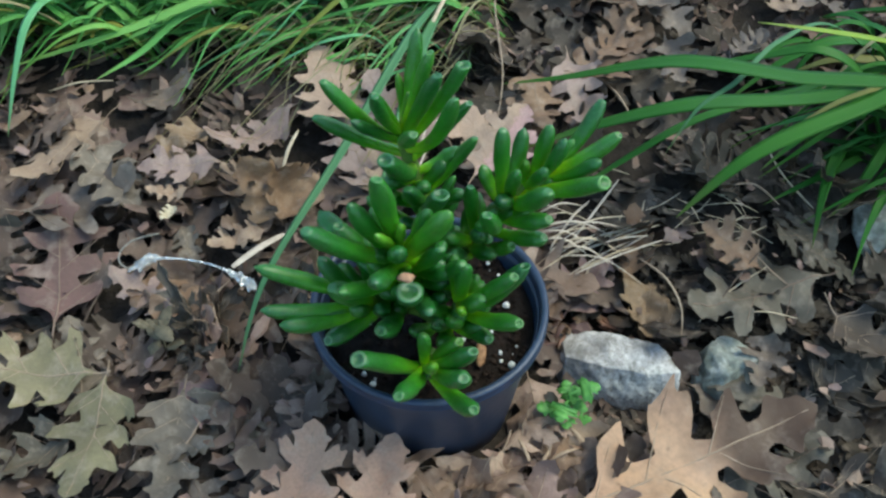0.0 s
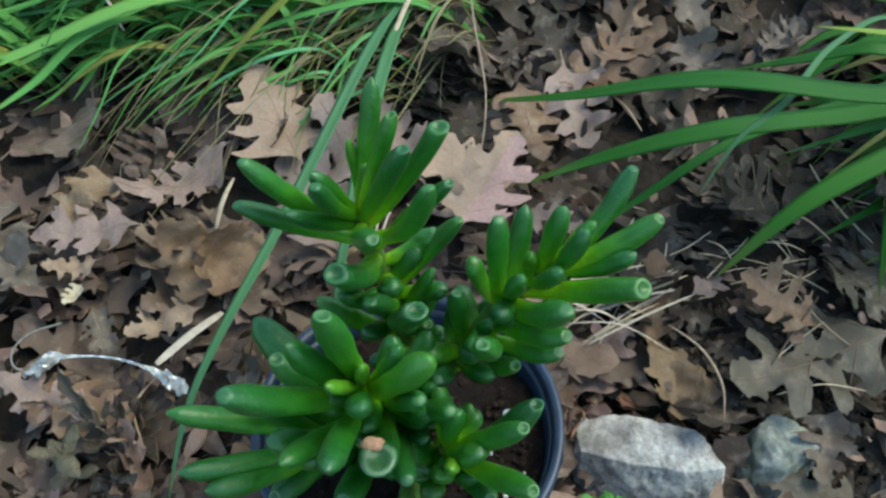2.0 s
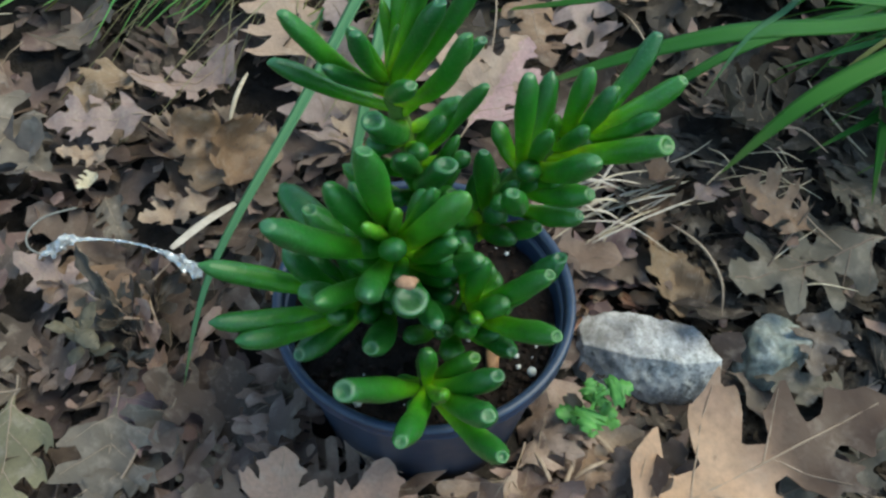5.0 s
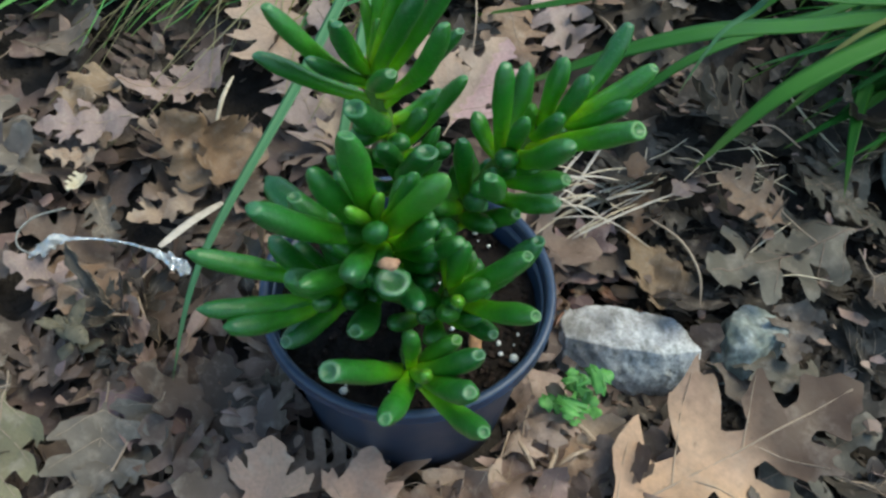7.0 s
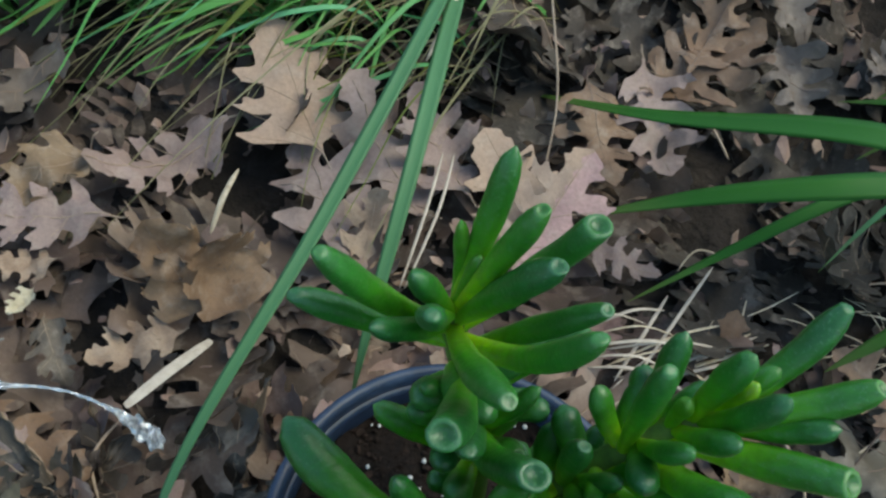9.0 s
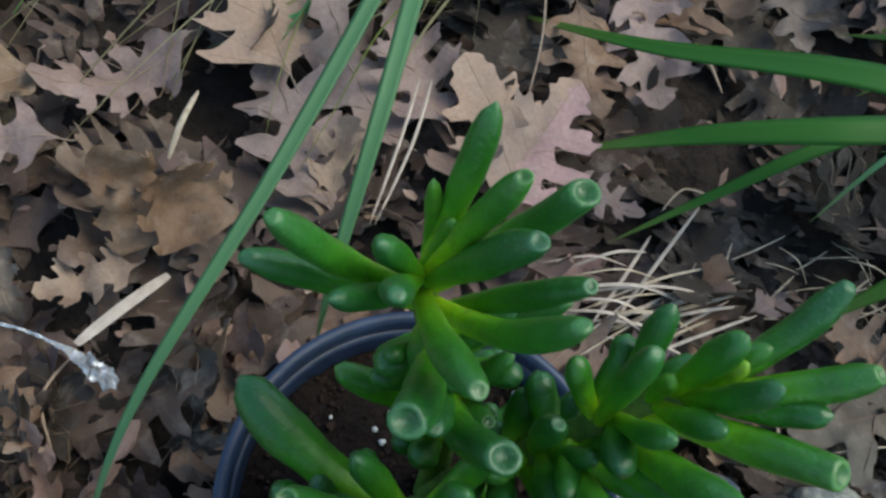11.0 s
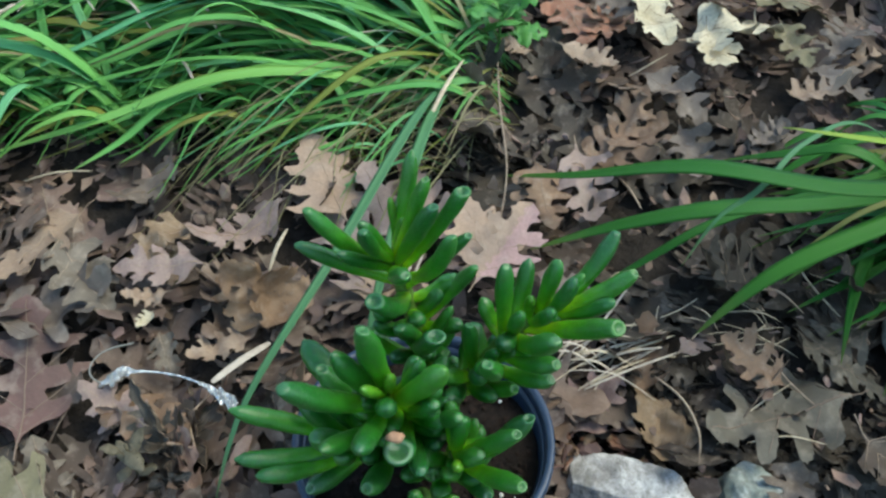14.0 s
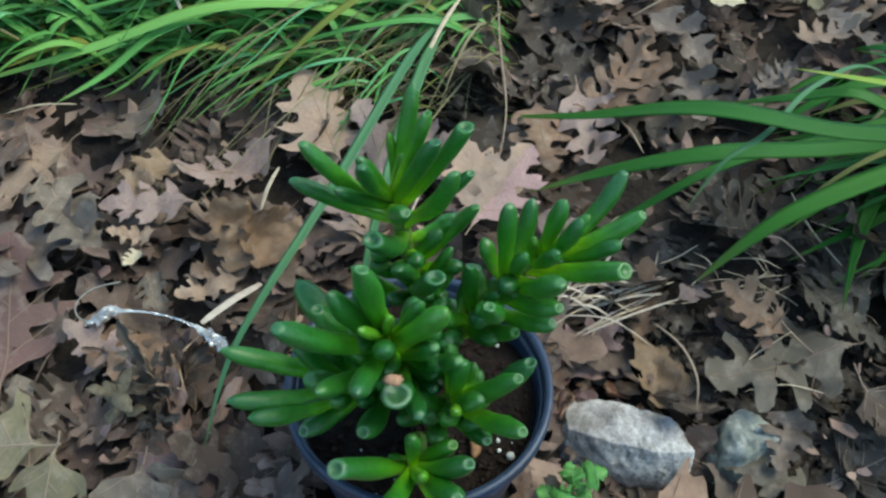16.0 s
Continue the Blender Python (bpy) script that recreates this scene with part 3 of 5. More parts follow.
# curl, breadth, depth of the lobes, height over the soil
LEAF_STYLE = {
    "orange": (0.9, 0.92, 0.78, 0.022), "light": (0.35, 1.45, 0.56, 0.030), "twotone": (0.7, 1.22, 0.70, 0.046), "purple": (0.55, 1.02, 0.70, 0.027),
    "pink": (0.9, 1.12, 0.55, 0.026), "amber": (1.9, 1.05, 0.42, 0.020), "curled": (1.5, 1.3, 0.36, 0.022), "cream": (1.6, 1.0, 0.50, 0.032), "ash": (1.25, 1.08, 0.66, 0.027),
}
LEAF_SEED = {"light": 606, "purple": 822, "orange": 3813}
rng = random.Random(11)
leaf_no = 0
FEATURED = LEAVES_BACK + LEAVES_RIGHT + LEAVES_LEFT + LEAVES_TOP
for name_, bx, by, tx, ty in FEATURED:
    leaf_no += 1
    curl, wide, deep, lift = LEAF_STYLE.get(name_, (1.3, 1.0, None, 0.022))
    if name_ not in ("orange", "light", "twotone", "purple", "cream", "pink", "ash") and by < -0.06:
        lift = 0.014
    if name_ == "pale" and by < 0:
        curl, wide, deep, lift = 0.80, 1.02, 0.62, 0.037
    if by > 0.32 and name_ != "cream":
        lift = 0.032
    if name_ == "light" and by > 0.2 or name_ in ("cream", "mauve", "amber", "tan") and -0.20 < bx < -0.17 and by > 0.1:
        lift = 0.038
    vs, fs, ws, gs = oak_leaf(LEAF_SEED.get(name_, 500 + leaf_no), curl, wide=wide, deep=deep)
    sheet = mesh_of("fallen_leaf", vs, fs, LEAF_MATS[name_], crease=45)
    ribs = mesh_of("stalk", ws, gs, mat_vein_dark if name_ in ("purple", "olive", "grey", "brown", "curled") else mat_vein)
    fallen_leaf(halves(sheet, LEAF_MATS["light"]) if name_ == "twotone" else sheet, ribs,
                leaf_pose(bx, by, tx, ty, lift + rng.uniform(0, 0.004), rng.uniform(-4, 4) + (30 if name_ == "curled" else 0), rng.uniform(-8, 8)), LEAF_LABELS[name_])

SHARED, SHARED_OLIVE = [], []
# olive grey leaf colours, darkened further to hold the shade of their places
OLIVES_SHADED = [(0.0, (0.085, 0.072, 0.058)), (0.4, (0.135, 0.113, 0.090)), (0.7, (0.115, 0.082, 0.066)), (1.0, (0.17, 0.138, 0.115))]
OLIVES_SHADED = [(p, tuple(0.80 * v for v in c)) for p, c in OLIVES_SHADED]
mat_olive_shaded = dry_leaf_material("shaded_olive_leaf", OLIVES_SHADED, second=(0.065, 0.052, 0.040))
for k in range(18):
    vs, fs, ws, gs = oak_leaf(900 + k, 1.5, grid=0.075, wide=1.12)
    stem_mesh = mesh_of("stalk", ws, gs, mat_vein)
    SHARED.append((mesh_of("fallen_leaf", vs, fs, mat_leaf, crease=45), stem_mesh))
    SHARED_OLIVE.append((mesh_of("fallen_leaf", vs, fs, mat_olive_shaded, crease=45), stem_mesh))


def on_stone(x, y):
    return ((x - 0.131) / 0.046) ** 2 + ((y - 0.020) / 0.020) ** 2 < 1 or math.hypot(x - 0.219, y - 0.034) < 0.016


def covered(x, y):
    return math.hypot(x, y) < 0.066


rng = random.Random(5)
made = 0
tries = 0
while made < 185 and tries < 4000:
    tries += 1
    x, y = rng.uniform(-0.46, 0.52), rng.uniform(-0.20, 0.62)
    yaw, size = rng.uniform(0, 360), rng.uniform(0.065, 0.115)
    cx, cy = x - math.sin(radians(yaw)) * size * 0.5, y + math.cos(radians(yaw)) * size * 0.5
    if any(math.hypot(cx - 0.5 * (f[1] + f[3]), cy - 0.5 * (f[2] + f[4])) < (0.062 if f[0] in ("light", "twotone", "orange", "cream") else 0.042) for f in FEATURED):
        continue
    onstone = any(((px - 0.130) / 0.066) ** 2 + ((py - 0.022) / 0.038) ** 2 < 1 for px, py in ((x, y), (cx, cy), (2 * cx - x, 2 * cy - y)))
    if onstone or covered(x, y) or covered(cx, cy) or covered(2 * cx - x, 2 * cy - y):
        continue
    if 0.01 < cx < 0.14 and 0.275 < cy < 0.375 or math.hypot(cx - 0.05, cy - 0.258) < 0.045 or math.hypot(cx - 0.085, cy - 0.190) < 0.045:
        continue
    if cx < -0.02 and cy > 0.285 - 0.05 * cx or cx < -0.16 and cy > 0.225:
        continue
    if cx > 0.13 and 0.13 < cy < 0.29 and rng.random() < 0.65:
        continue
    # where shade falls, leaves take the olive copy with shade in its colour
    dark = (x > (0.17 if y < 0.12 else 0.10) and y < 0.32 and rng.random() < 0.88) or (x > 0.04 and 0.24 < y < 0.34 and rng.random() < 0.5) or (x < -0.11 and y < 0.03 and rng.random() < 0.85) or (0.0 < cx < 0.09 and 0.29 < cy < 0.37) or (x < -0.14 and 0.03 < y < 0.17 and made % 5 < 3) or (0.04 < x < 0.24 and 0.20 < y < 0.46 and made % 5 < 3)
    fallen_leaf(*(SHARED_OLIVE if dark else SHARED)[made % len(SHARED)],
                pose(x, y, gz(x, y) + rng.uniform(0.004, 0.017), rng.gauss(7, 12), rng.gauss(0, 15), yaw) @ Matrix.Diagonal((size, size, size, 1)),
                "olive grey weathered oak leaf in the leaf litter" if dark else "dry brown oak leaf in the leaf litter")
    made += 1
for k in range(26):
    # leaves banked against the foot of the pot
    a = 2 * math.pi * (k + rng.uniform(-0.3, 0.3)) / 26
    if math.cos(a - 0.25) > 0.92:
        continue
    r, size, turn = rng.uniform(0.076, 0.088), rng.uniform(0.055, 0.080), rng.choice((-1, 1)) * rng.uniform(0.9, 1.25)
    yaw = math.degrees(a) - 90 + math.degrees(turn)
    cx, cy = r * math.cos(a) + math.sin(radians(yaw)) * size * 0.45, r * math.sin(a) - math.cos(radians(yaw)) * size * 0.45
    fallen_leaf(*SHARED[(5 * k) % len(SHARED)], pose(cx, cy, gz(cx, cy) + rng.uniform(0.010, 0.020), rng.gauss(0, 8), -rng.uniform(4, 22) * (1 if turn > 0 else -1), yaw) @ Matrix.Diagonal((size, size, size, 1)),
                "dry brown oak leaf banked against the pot")


for k in range(18):
    # narrow curled shreds standing in the litter beside the pot
    x, y = rng.uniform(-0.185, -0.088), rng.uniform(-0.035, 0.036)
    size = rng.uniform(0.045, 0.085)
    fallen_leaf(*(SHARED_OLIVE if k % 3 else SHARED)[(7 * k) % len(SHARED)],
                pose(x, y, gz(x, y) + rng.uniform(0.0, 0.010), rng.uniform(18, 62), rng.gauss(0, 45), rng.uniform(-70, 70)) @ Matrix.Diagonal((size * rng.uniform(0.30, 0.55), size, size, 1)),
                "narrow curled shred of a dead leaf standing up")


# the same olives at 0.6: shade painted into the litter colour
mat_litter_shaded = dry_leaf_material("shaded_litter", [(p, tuple(0.6 * v for v in c)) for p, c in OLIVES_SHADED], island=True, rough=0.6, size=14.0, second=(0.065, 0.052, 0.040))


def build_litter(label, mat, shaded, seed):
    """The lower layers of litter: crumpled leaves in one mesh."""
    rng = random.Random(seed)
    forms = [oak_leaf(1300 + k, 1.0, grid=0.14, veins=False) for k in range(12)]
    vs, fs = [], []
    for k in range(5000 if shaded else 4600):
        if k >= 4600:
            x, y = rng.uniform(0.085, 0.31), rng.uniform(-0.03, 0.13)
        elif k < 2300:
            x, y = rng.uniform(-0.55, 0.62), rng.uniform(-0.26, 0.72)
        else:
            x, y = rng.gauss(0.03, 0.75), rng.gauss(0.22, 0.75)
        # zones of shade, whose litter gets the darkened colour
        in_shade = k >= 4600 or (0.0 < x < 0.095 and 0.285 < y < 0.375) or (0.03 < x < 0.30 and 0.27 < y < 0.345) or (0.185 if y < 0.12 else 0.115) + 0.02 * math.sin(40 * y) < x < 0.6 and y < 0.30
        size = rng.uniform(0.045, 0.095) if k < 2300 else rng.uniform(0.07, 0.13) if k < 4600 else rng.uniform(0.022, 0.045)
        f = forms[k % 12]
        calm = 0.3 if x < 0.0 and y > 0.29 else 1.0
        m = pose(x, y, gz(x, y) + rng.uniform(-0.012, 0.005) - (0.008 if calm < 1 else 0), calm * rng.gauss(6, 12), calm * rng.gauss(0, 13), rng.uniform(0, 360))
        if 4600 > k >= 2300 and -0.5 < x < 0.58 and -0.22 < y < 0.68:
            continue
        if math.hypot(x, y) < 0.062 or in_shade != shaded or on_stone(x, y):
            continue
        b = len(vs)
        pts = [m @ (v * size) for v in f[0]]
        if any(math.hypot(p.x, p.y) < 0.060 or (p.z > -0.012 and on_stone(p.x, p.y)) for p in pts):
            continue
        vs.extend(pts)
        fs.extend(tuple(b + i for i in q) for q in f[1])
    tagged(new("leaf_litter", mesh_of("leaf_litter", vs, fs, mat, crease=45)), label, "leaf litter", kind="stuff")


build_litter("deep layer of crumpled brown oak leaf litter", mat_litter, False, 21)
build_litter("dark layer of decaying oak leaf litter with shade in its colour", mat_litter_shaded, True, 21)

# ---- the potted succulent ----
plant = thing("potted_succulent", (0, 0, gz(0, 0)), "succulent with green tubular leaves in a dark blue plastic nursery pot", "potted plant")
RIM_Z = 0.087


def lathe(profile, sides=96):
    vs, fs = [], []
    for r, z in profile:
        for k in range(sides):
            a = 2 * math.pi * k / sides
            vs.append((r * math.cos(a), r * math.sin(a), z))
    for i in range(len(profile) - 1):
        for k in range(sides):
            a, b = i * sides + k, i * sides + (k + 1) % sides
            fs.append((a, b, b + sides, a + sides))
    fs.append(tuple(reversed(range(sides))))
    return vs, fs


def on_plant(name, me, parent=None, label=""):
    ob = part(name, me, parent or plant, label)
    if parent is None:
        ob.location = -plant.location
    return ob


vs, fs = lathe([(0.053, -0.030), (0.0545, -0.029), (0.0695, RIM_Z - 0.012), (0.0700, RIM_Z - 0.010), (0.0690, RIM_Z - 0.006), (0.0680, RIM_Z - 0.012), (0.0655, 0.055)])
pot = on_plant("pot", mesh_of("pot", vs, fs, mat_pot), None, "dark blue plastic nursery pot with dusty sides")
vs, fs = lathe([(0.0695, RIM_Z - 0.011), (0.0735, RIM_Z - 0.0105), (0.0748, RIM_Z - 0.009), (0.0750, RIM_Z - 0.006), (0.0742, RIM_Z - 0.0045), (0.0750, RIM_Z - 0.003), (0.0747, RIM_Z - 0.0008),
                (0.0735, RIM_Z), (0.0712, RIM_Z - 0.0004), (0.0700, RIM_Z - 0.002), (0.0694, RIM_Z - 0.007), (0.0690, RIM_Z - 0.011)])
part("rim", mesh_of("rim", vs, fs[:-1], mat_pot), pot, "rolled lip with a ridge round it")


def build_soil():
    vs, fs = [(0, 0, 0.068)], []
    rings, sides = 26, 80
    for i in range(1, rings + 1):
        for k in range(sides):
            a, r = 2 * math.pi * k / sides, 0.0667 * i / rings
            x, y = r * math.cos(a), r * math.sin(a)
            z = 0.0675 + 0.004 * noise.noise(Vector((x * 60, y * 60, 1))) + 0.003 * noise.noise(Vector((x * 220, y * 220, 2)))
            vs.append((x, y, z))
    for k in range(sides):
        fs.append((0, 1 + k, 1 + (k + 1) % sides))
    for i in range(rings - 1):
        for k in range(sides):
            a, b = 1 + i * sides + k, 1 + i * sides + (k + 1) % sides
            fs.append((a, a + sides, b + sides, b))
    return on_plant("soil", mesh_of("soil", vs, fs, mat_soil), None, "dark potting soil with white perlite grains")


soil = build_soil()


def lump(seed, size, rough=0.35, sub=2, squash=(1, 1, 1)):
    """An irregular rounded grain."""
    bm = bmesh.new()
    bmesh.ops.create_icosphere(bm, subdivisions=sub, radius=1)
    for v in bm.verts:
        k = 1 + rough * noise.noise(v.co * 1.6 + Vector((seed, 0, 0))) + 0.4 * rough * noise.noise(v.co * 4 + Vector((0, seed, 0)))
        v.co = Vector((v.co.x * squash[0], v.co.y * squash[1], v.co.z * squash[2])) * (k * size)
    vs, fs = [v.co.copy() for v in bm.verts], [tuple(v.index for v in f.verts) for f in bm.faces]
    bm.free()
    return vs, fs


GRAINS = [mesh_of("perlite_grain", *lump(3.7 * k, 1.0, 0.7, 1), mat_perlite) for k in range(5)]
rng = random.Random(8)
spots = [(0.049, 0.013, 0.0026), (0.053, -0.033, 0.0024), (0.046, -0.024, 0.0014), (0.047, -0.030, 0.0014), (0.040, -0.008, 0.0015), (-0.030, -0.052, 0.0024), (-0.036, -0.045, 0.0016)]
for k in range(44):
    a, r = rng.uniform(0, 6.28), 0.0655 * math.sqrt(rng.uniform(0.05, 0.95))
    spots.append((r * math.cos(a), r * math.sin(a), rng.choice((0.0006, 0.0008, 0.0010, 0.0013))))
for k, (x, y, s) in enumerate(spots):
    g = part("perlite_grain", GRAINS[k % 5], soil)
    g.location, g.scale, g.rotation_euler = (x, y, 0.0692 + 0.2 * s), (s, s, s), (k, 2 * k, 3 * k)


def soil_crumbs():
    rg = random.Random(4)
    forms = [lump(2.3 * k, 1.0, 0.8, 1) for k in range(4)]
    vs, fs = [], []
    for k in range(900):
        a, r = rg.uniform(0, 6.28), 0.0650 * math.sqrt(rg.random())
        m = pose(r * math.cos(a), r * math.sin(a), 0.0685, rg.uniform(0, 360), rg.uniform(0, 360), 0) @ Matrix.Scale(rg.choice((0.0006, 0.0009, 0.0013, 0.0019)), 4)
        b = len(vs)
        vs.extend(m @ v for v in forms[k % 4][0])
        fs.extend(tuple(b + i for i in q) for q in forms[k % 4][1])
    part("crumb_layer", mesh_of("crumb_layer", vs, fs, mat_crumb, smooth=False), soil, "reddish brown crumbs of bark and soil")


soil_crumbs()


def succulent_leaf(base, tip, radius, cup, seed, sag=0.10, mat=mat_succ):
    """A fleshy tube that widens towards its end; cup: ends in a round sunken window, else in a blunt point."""
    rg = random.Random(seed)
    b, t = Vector(base), Vector(tip)
    d = t - b
    out = Vector((d.x, d.y, 0))
    bow = Vector((0, 0, -1)) * (sag * d.length) + Vector((rg.uniform(-1, 1), rg.uniform(-1, 1), 0)) * 0.07 * d.length
    if out.length < 0.3 * d.length:
        bow = bow * 0.3
    pts = [b, b + d * 0.5 + bow, t]
    sides, rings = 14, 18
    vs, fs, uv = [], [], []

    def frame_at(s):
        c = (1 - s) ** 2 * pts[0] + 2 * s * (1 - s) * (pts[1] + bow * 0.5) + s * s * pts[2]
        g = (2 * (1 - s) * (pts[1] + bow * 0.5 - pts[0]) + 2 * s * (pts[2] - pts[1] - bow * 0.5)).normalized()
        side = g.cross(Vector((0.02, 0.01, 1))).normalized()
        return c, g, side, side.cross(g)
    prof = []
    start = 0.80 if cup else 0.76
    for i in range(rings + 1):
        s = i / rings
        r = 0.46 + 0.54 * min(1, s / 0.66) ** 0.85
        if s > start:
            u = (s - start) / (1 - start)
            r *= math.sqrt(max(0.0, 1 - (0.68 if cup == 1 else 0.24 if cup == 2 else 0.985) * u ** 2.2))
        r *= 1 + 0.06 * noise.noise(Vector((s * 5, seed * 1.7, 0)))
        prof.append((s, r, 0.0, 0.94 * s if cup else 0.957 * s))
    lean = 0
    if cup:
        lean = rg.uniform(0.2, 0.6)
        e = prof[-1][1]
        flat_cap = cup == 1 and rg.random() < 0.45
        deep = 0.24 if cup == 2 else rg.choice((0.03, 0.08, 0.14))
        if flat_cap:
            prof += [(1.0, 0.88 * e, 0.12, 0.944), (1.0, 0.70 * e, 0.20, 0.949), (1.0, 0.42 * e, 0.25, 0.953), (1.0, 0.05 * e, 0.24, 0.956)]
        else:
            prof += [(1.0, 0.95 * e, 0.07, 0.950), (1.0, 0.86 * e, 0.13, 0.958), (1.0, 0.72 * e, 0.155, 0.966), (1.0, 0.56 * e, 0.145 - 0.4 * deep, 0.976), (1.0, 0.32 * e, 0.13 - deep, 0.99), (1.0, 0.05 * e, 0.125 - deep, 1.0)]
    for s, r0, push, v in prof:
        c, g, side, up = frame_at(s)
        k_lean = lean * max(0, (s - 0.75) / 0.25)
        for k in range(sides):
            a = 2 * math.pi * k / sides
            r = r0 * (1 + 0.13 * noise.noise(Vector((1.1 * math.cos(a), 1.1 * math.sin(a) + 3.1 * seed, 4.5 * s))))
            off = side * (math.cos(a) * r * radius) + up * (math.sin(a) * r * radius * 0.86)
            vs.append(c + off + g * (push * radius - k_lean * math.sin(a) * r * radius))
            uv.append((k / sides, v))
    n = len(prof)
    for i in range(n - 1):
        for k in range(sides):
            a, bb = i * sides + k, i * sides + (k + 1) % sides
            fs.append((a, bb, bb + sides, a + sides))
    fs.append(tuple(range((n - 1) * sides, n * sides)))
    me = mesh_of("leaf", vs, fs, mat, uvs=uv)
    return on_plant("leaf", me)


def clothe(stem, leaves, seed, stout=1.16):
    """Leaves along a shoot: tip x y z and radius in millimetres (a negative radius ends in a blunt point), and how far up the shoot each one springs."""
    pts = [Vector(p) for p in stem]
    for k, (x, y, z, r, at) in enumerate(leaves):
        t, base = Vector((x, y, z)) / 1000, bezier(pts, at)
        succulent_leaf(base, t, abs(r) * stout / 1000, 0 if r < 0 else 2 if abs(r) % 1 < 0.05 else 1, seed + k, mat=mat_succ_young if abs(r) < 3.3 else mat_succ)


# shoots
STEMS = [
    [(0.003, 0.008, 0.068), (0.002, 0.020, 0.108), (-0.006, 0.033, 0.146), (-0.015, 0.041, 0.176), (-0.018, 0.043, 0.190)],
    [(0.004, 0.006, 0.078), (0.016, 0.008, 0.114), (0.031, 0.011, 0.144), (0.046, 0.016, 0.166), (0.064, 0.022, 0.180)],
    [(0.002, 0.000, 0.075), (-0.003, -0.008, 0.105), (-0.008, -0.016, 0.135), (-0.014, -0.024, 0.166)],
    [(0.004, -0.004, 0.073), (0.012, -0.020, 0.092), (0.018, -0.030, 0.112), (0.021, -0.034, 0.130)],
    [(0.002, -0.030, 0.073), (0.003, -0.046, 0.083), (0.003, -0.056, 0.095), (0.003, -0.063, 0.110)],
    [(0.000, 0.000, 0.075), (-0.014, -0.008, 0.092), (-0.024, -0.018, 0.108), (-0.032, -0.025, 0.118)],
]
for pts in STEMS:
    vs, fs = tube([(pts[0][0], pts[0][1], 0.060)] + pts, lambda s: 0.0060 - 0.0022 * s, 10, 14)
    on_plant("stem", mesh_of("stem", vs, fs, mat_stem), None, "stout green stem")

clothe(STEMS[0], [
    (-9, 63, 246, -4.3, 0.97), (-1, 46, 242, 4.4, 0.93), (17, 51, 231, 5.0, 0.80), (4, 32, 238, 5.4, 0.86), (21, 30, 222, 4.3, 0.68), (14, 12, 239, 5.1, 0.76),
    (-57, 33, 230, 4.7, 0.80), (-64, 34, 204, 4.6, 0.72), (-27, 15, 236, 4.4, 0.93), (-32, 33, 224, -4.4, 0.95), (-42, 21, 214, -4.0, 0.84), (-6, -1, 226, 4.9, 0.84),
    (-20, -6, 212, 6, 0.66), (-20, 54, 222, -2.6, 0.98), (-13, 48, 214, -2.4, 1.0), (24, 41, 187, 4.3, 0.50), (-38, 25, 152, -5.0, 0.36), (-10, 1, 184, 5.2, 0.46),
    (8, -6, 188, 6, 0.44), (-24, 22, 176, -3.6, 0.60), (-8, 14, 165, -4.2, 0.40), (14, 30, 168, -3.8, 0.40)], 10, 1.0)
clothe(STEMS[1], [
    (94, -4, 201, 5.0, 0.80), (101, 20, 213, 4.8, 0.97), (93, 42, 217, 4.2, 0.97), (66, 26, 213, -4.4, 0.90), (52, 39, 199, -4.2, 0.76), (40, 17, 215, 4.5, 0.68),
    (93, 11, 203, -4.2, 0.95), (64, 4, 201, -4.0, 0.86), (73, 12, 216, -4.3, 0.94), (49, -1, 204, -3.8, 0.76), (64, -17, 205, 5.7, 0.74), (67, -10, 177, 5.2, 0.62),
    (34, -25, 194, 5.2, 0.56), (48, -9, 153, 4.6, 0.34), (66, -4, 156, 4.8, 0.52), (24, 6, 183, 4.2, 0.44), (70, 18, 182, -4.2, 0.78), (80, 30, 200, -3.4, 0.96),
    (72, 24, 200, -2.6, 1.0), (54, 20, 192, -2.8, 0.84), (38, 0, 172, -3.6, 0.48), (45, 32, 178, -3.8, 0.64)], 40, 1.08)
clothe(STEMS[2], [
    (-21, -33, 224, 5.6, 0.86), (-54, -55, 208, 5.4, 0.84), (16, -45, 216, -5.9, 0.84), (11, -46, 190, 4.2, 0.68), (22, -41, 173, 4.4, 0.52), (15, -22, 158, -4.4, 0.42),
    (0, -15, 183, -4.6, 0.74), (-9, -50, 191, -4.6, 0.95), (-4, -60, 171, 7, 0.58), (-18, -77, 198, -4.8, 0.80), (-46, -20, 174, 5.4, 0.64), (-67, 22, 141, -7.0, 0.56),
    (-36, -34, 207, -5.2, 0.80), (-22, -44, 196, -2.8, 1.0), (-10, -34, 194, -2.6, 1.0), (4, -34, 206, -3.8, 0.92), (-30, -8, 178, -4.0, 0.66), (-40, -62, 170, -4.6, 0.60), (6, -62, 158, 4.4, 0.44)], 80)
clothe(STEMS[3], [
    (55, -34, 165, 4.9, 0.78), (49, -48, 173, 4.4, 0.90), (53, -65, 156, 4.6, 0.84), (33, -49, 155, 4.5, 0.96), (38, -56, 128, 4.2, 0.62), (18, -50, 136, 4.4, 0.70),
    (17, -25, 162, -3.8, 0.86), (24, -40, 170, 4.2, 0.95), (22, -54, 150, -3.0, 1.0), (8, -44, 122, 3.8, 0.42), (30, -20, 140, -3.8, 0.60)], 120)
clothe(STEMS[4], [
    (-29, -85, 144, 5.0, 0.80), (-6, -105, 143, 4.6, 0.90), (26, -98, 152, 5.1, 0.95), (32, -109, 141, 4.6, 0.84), (22, -63, 134, 4.4, 0.70), (30, -80, 150, 4.8, 0.90), (3, -62, 137, 3.8, 0.95),
    (10, -82, 138, -3.2, 1.0)], 150)
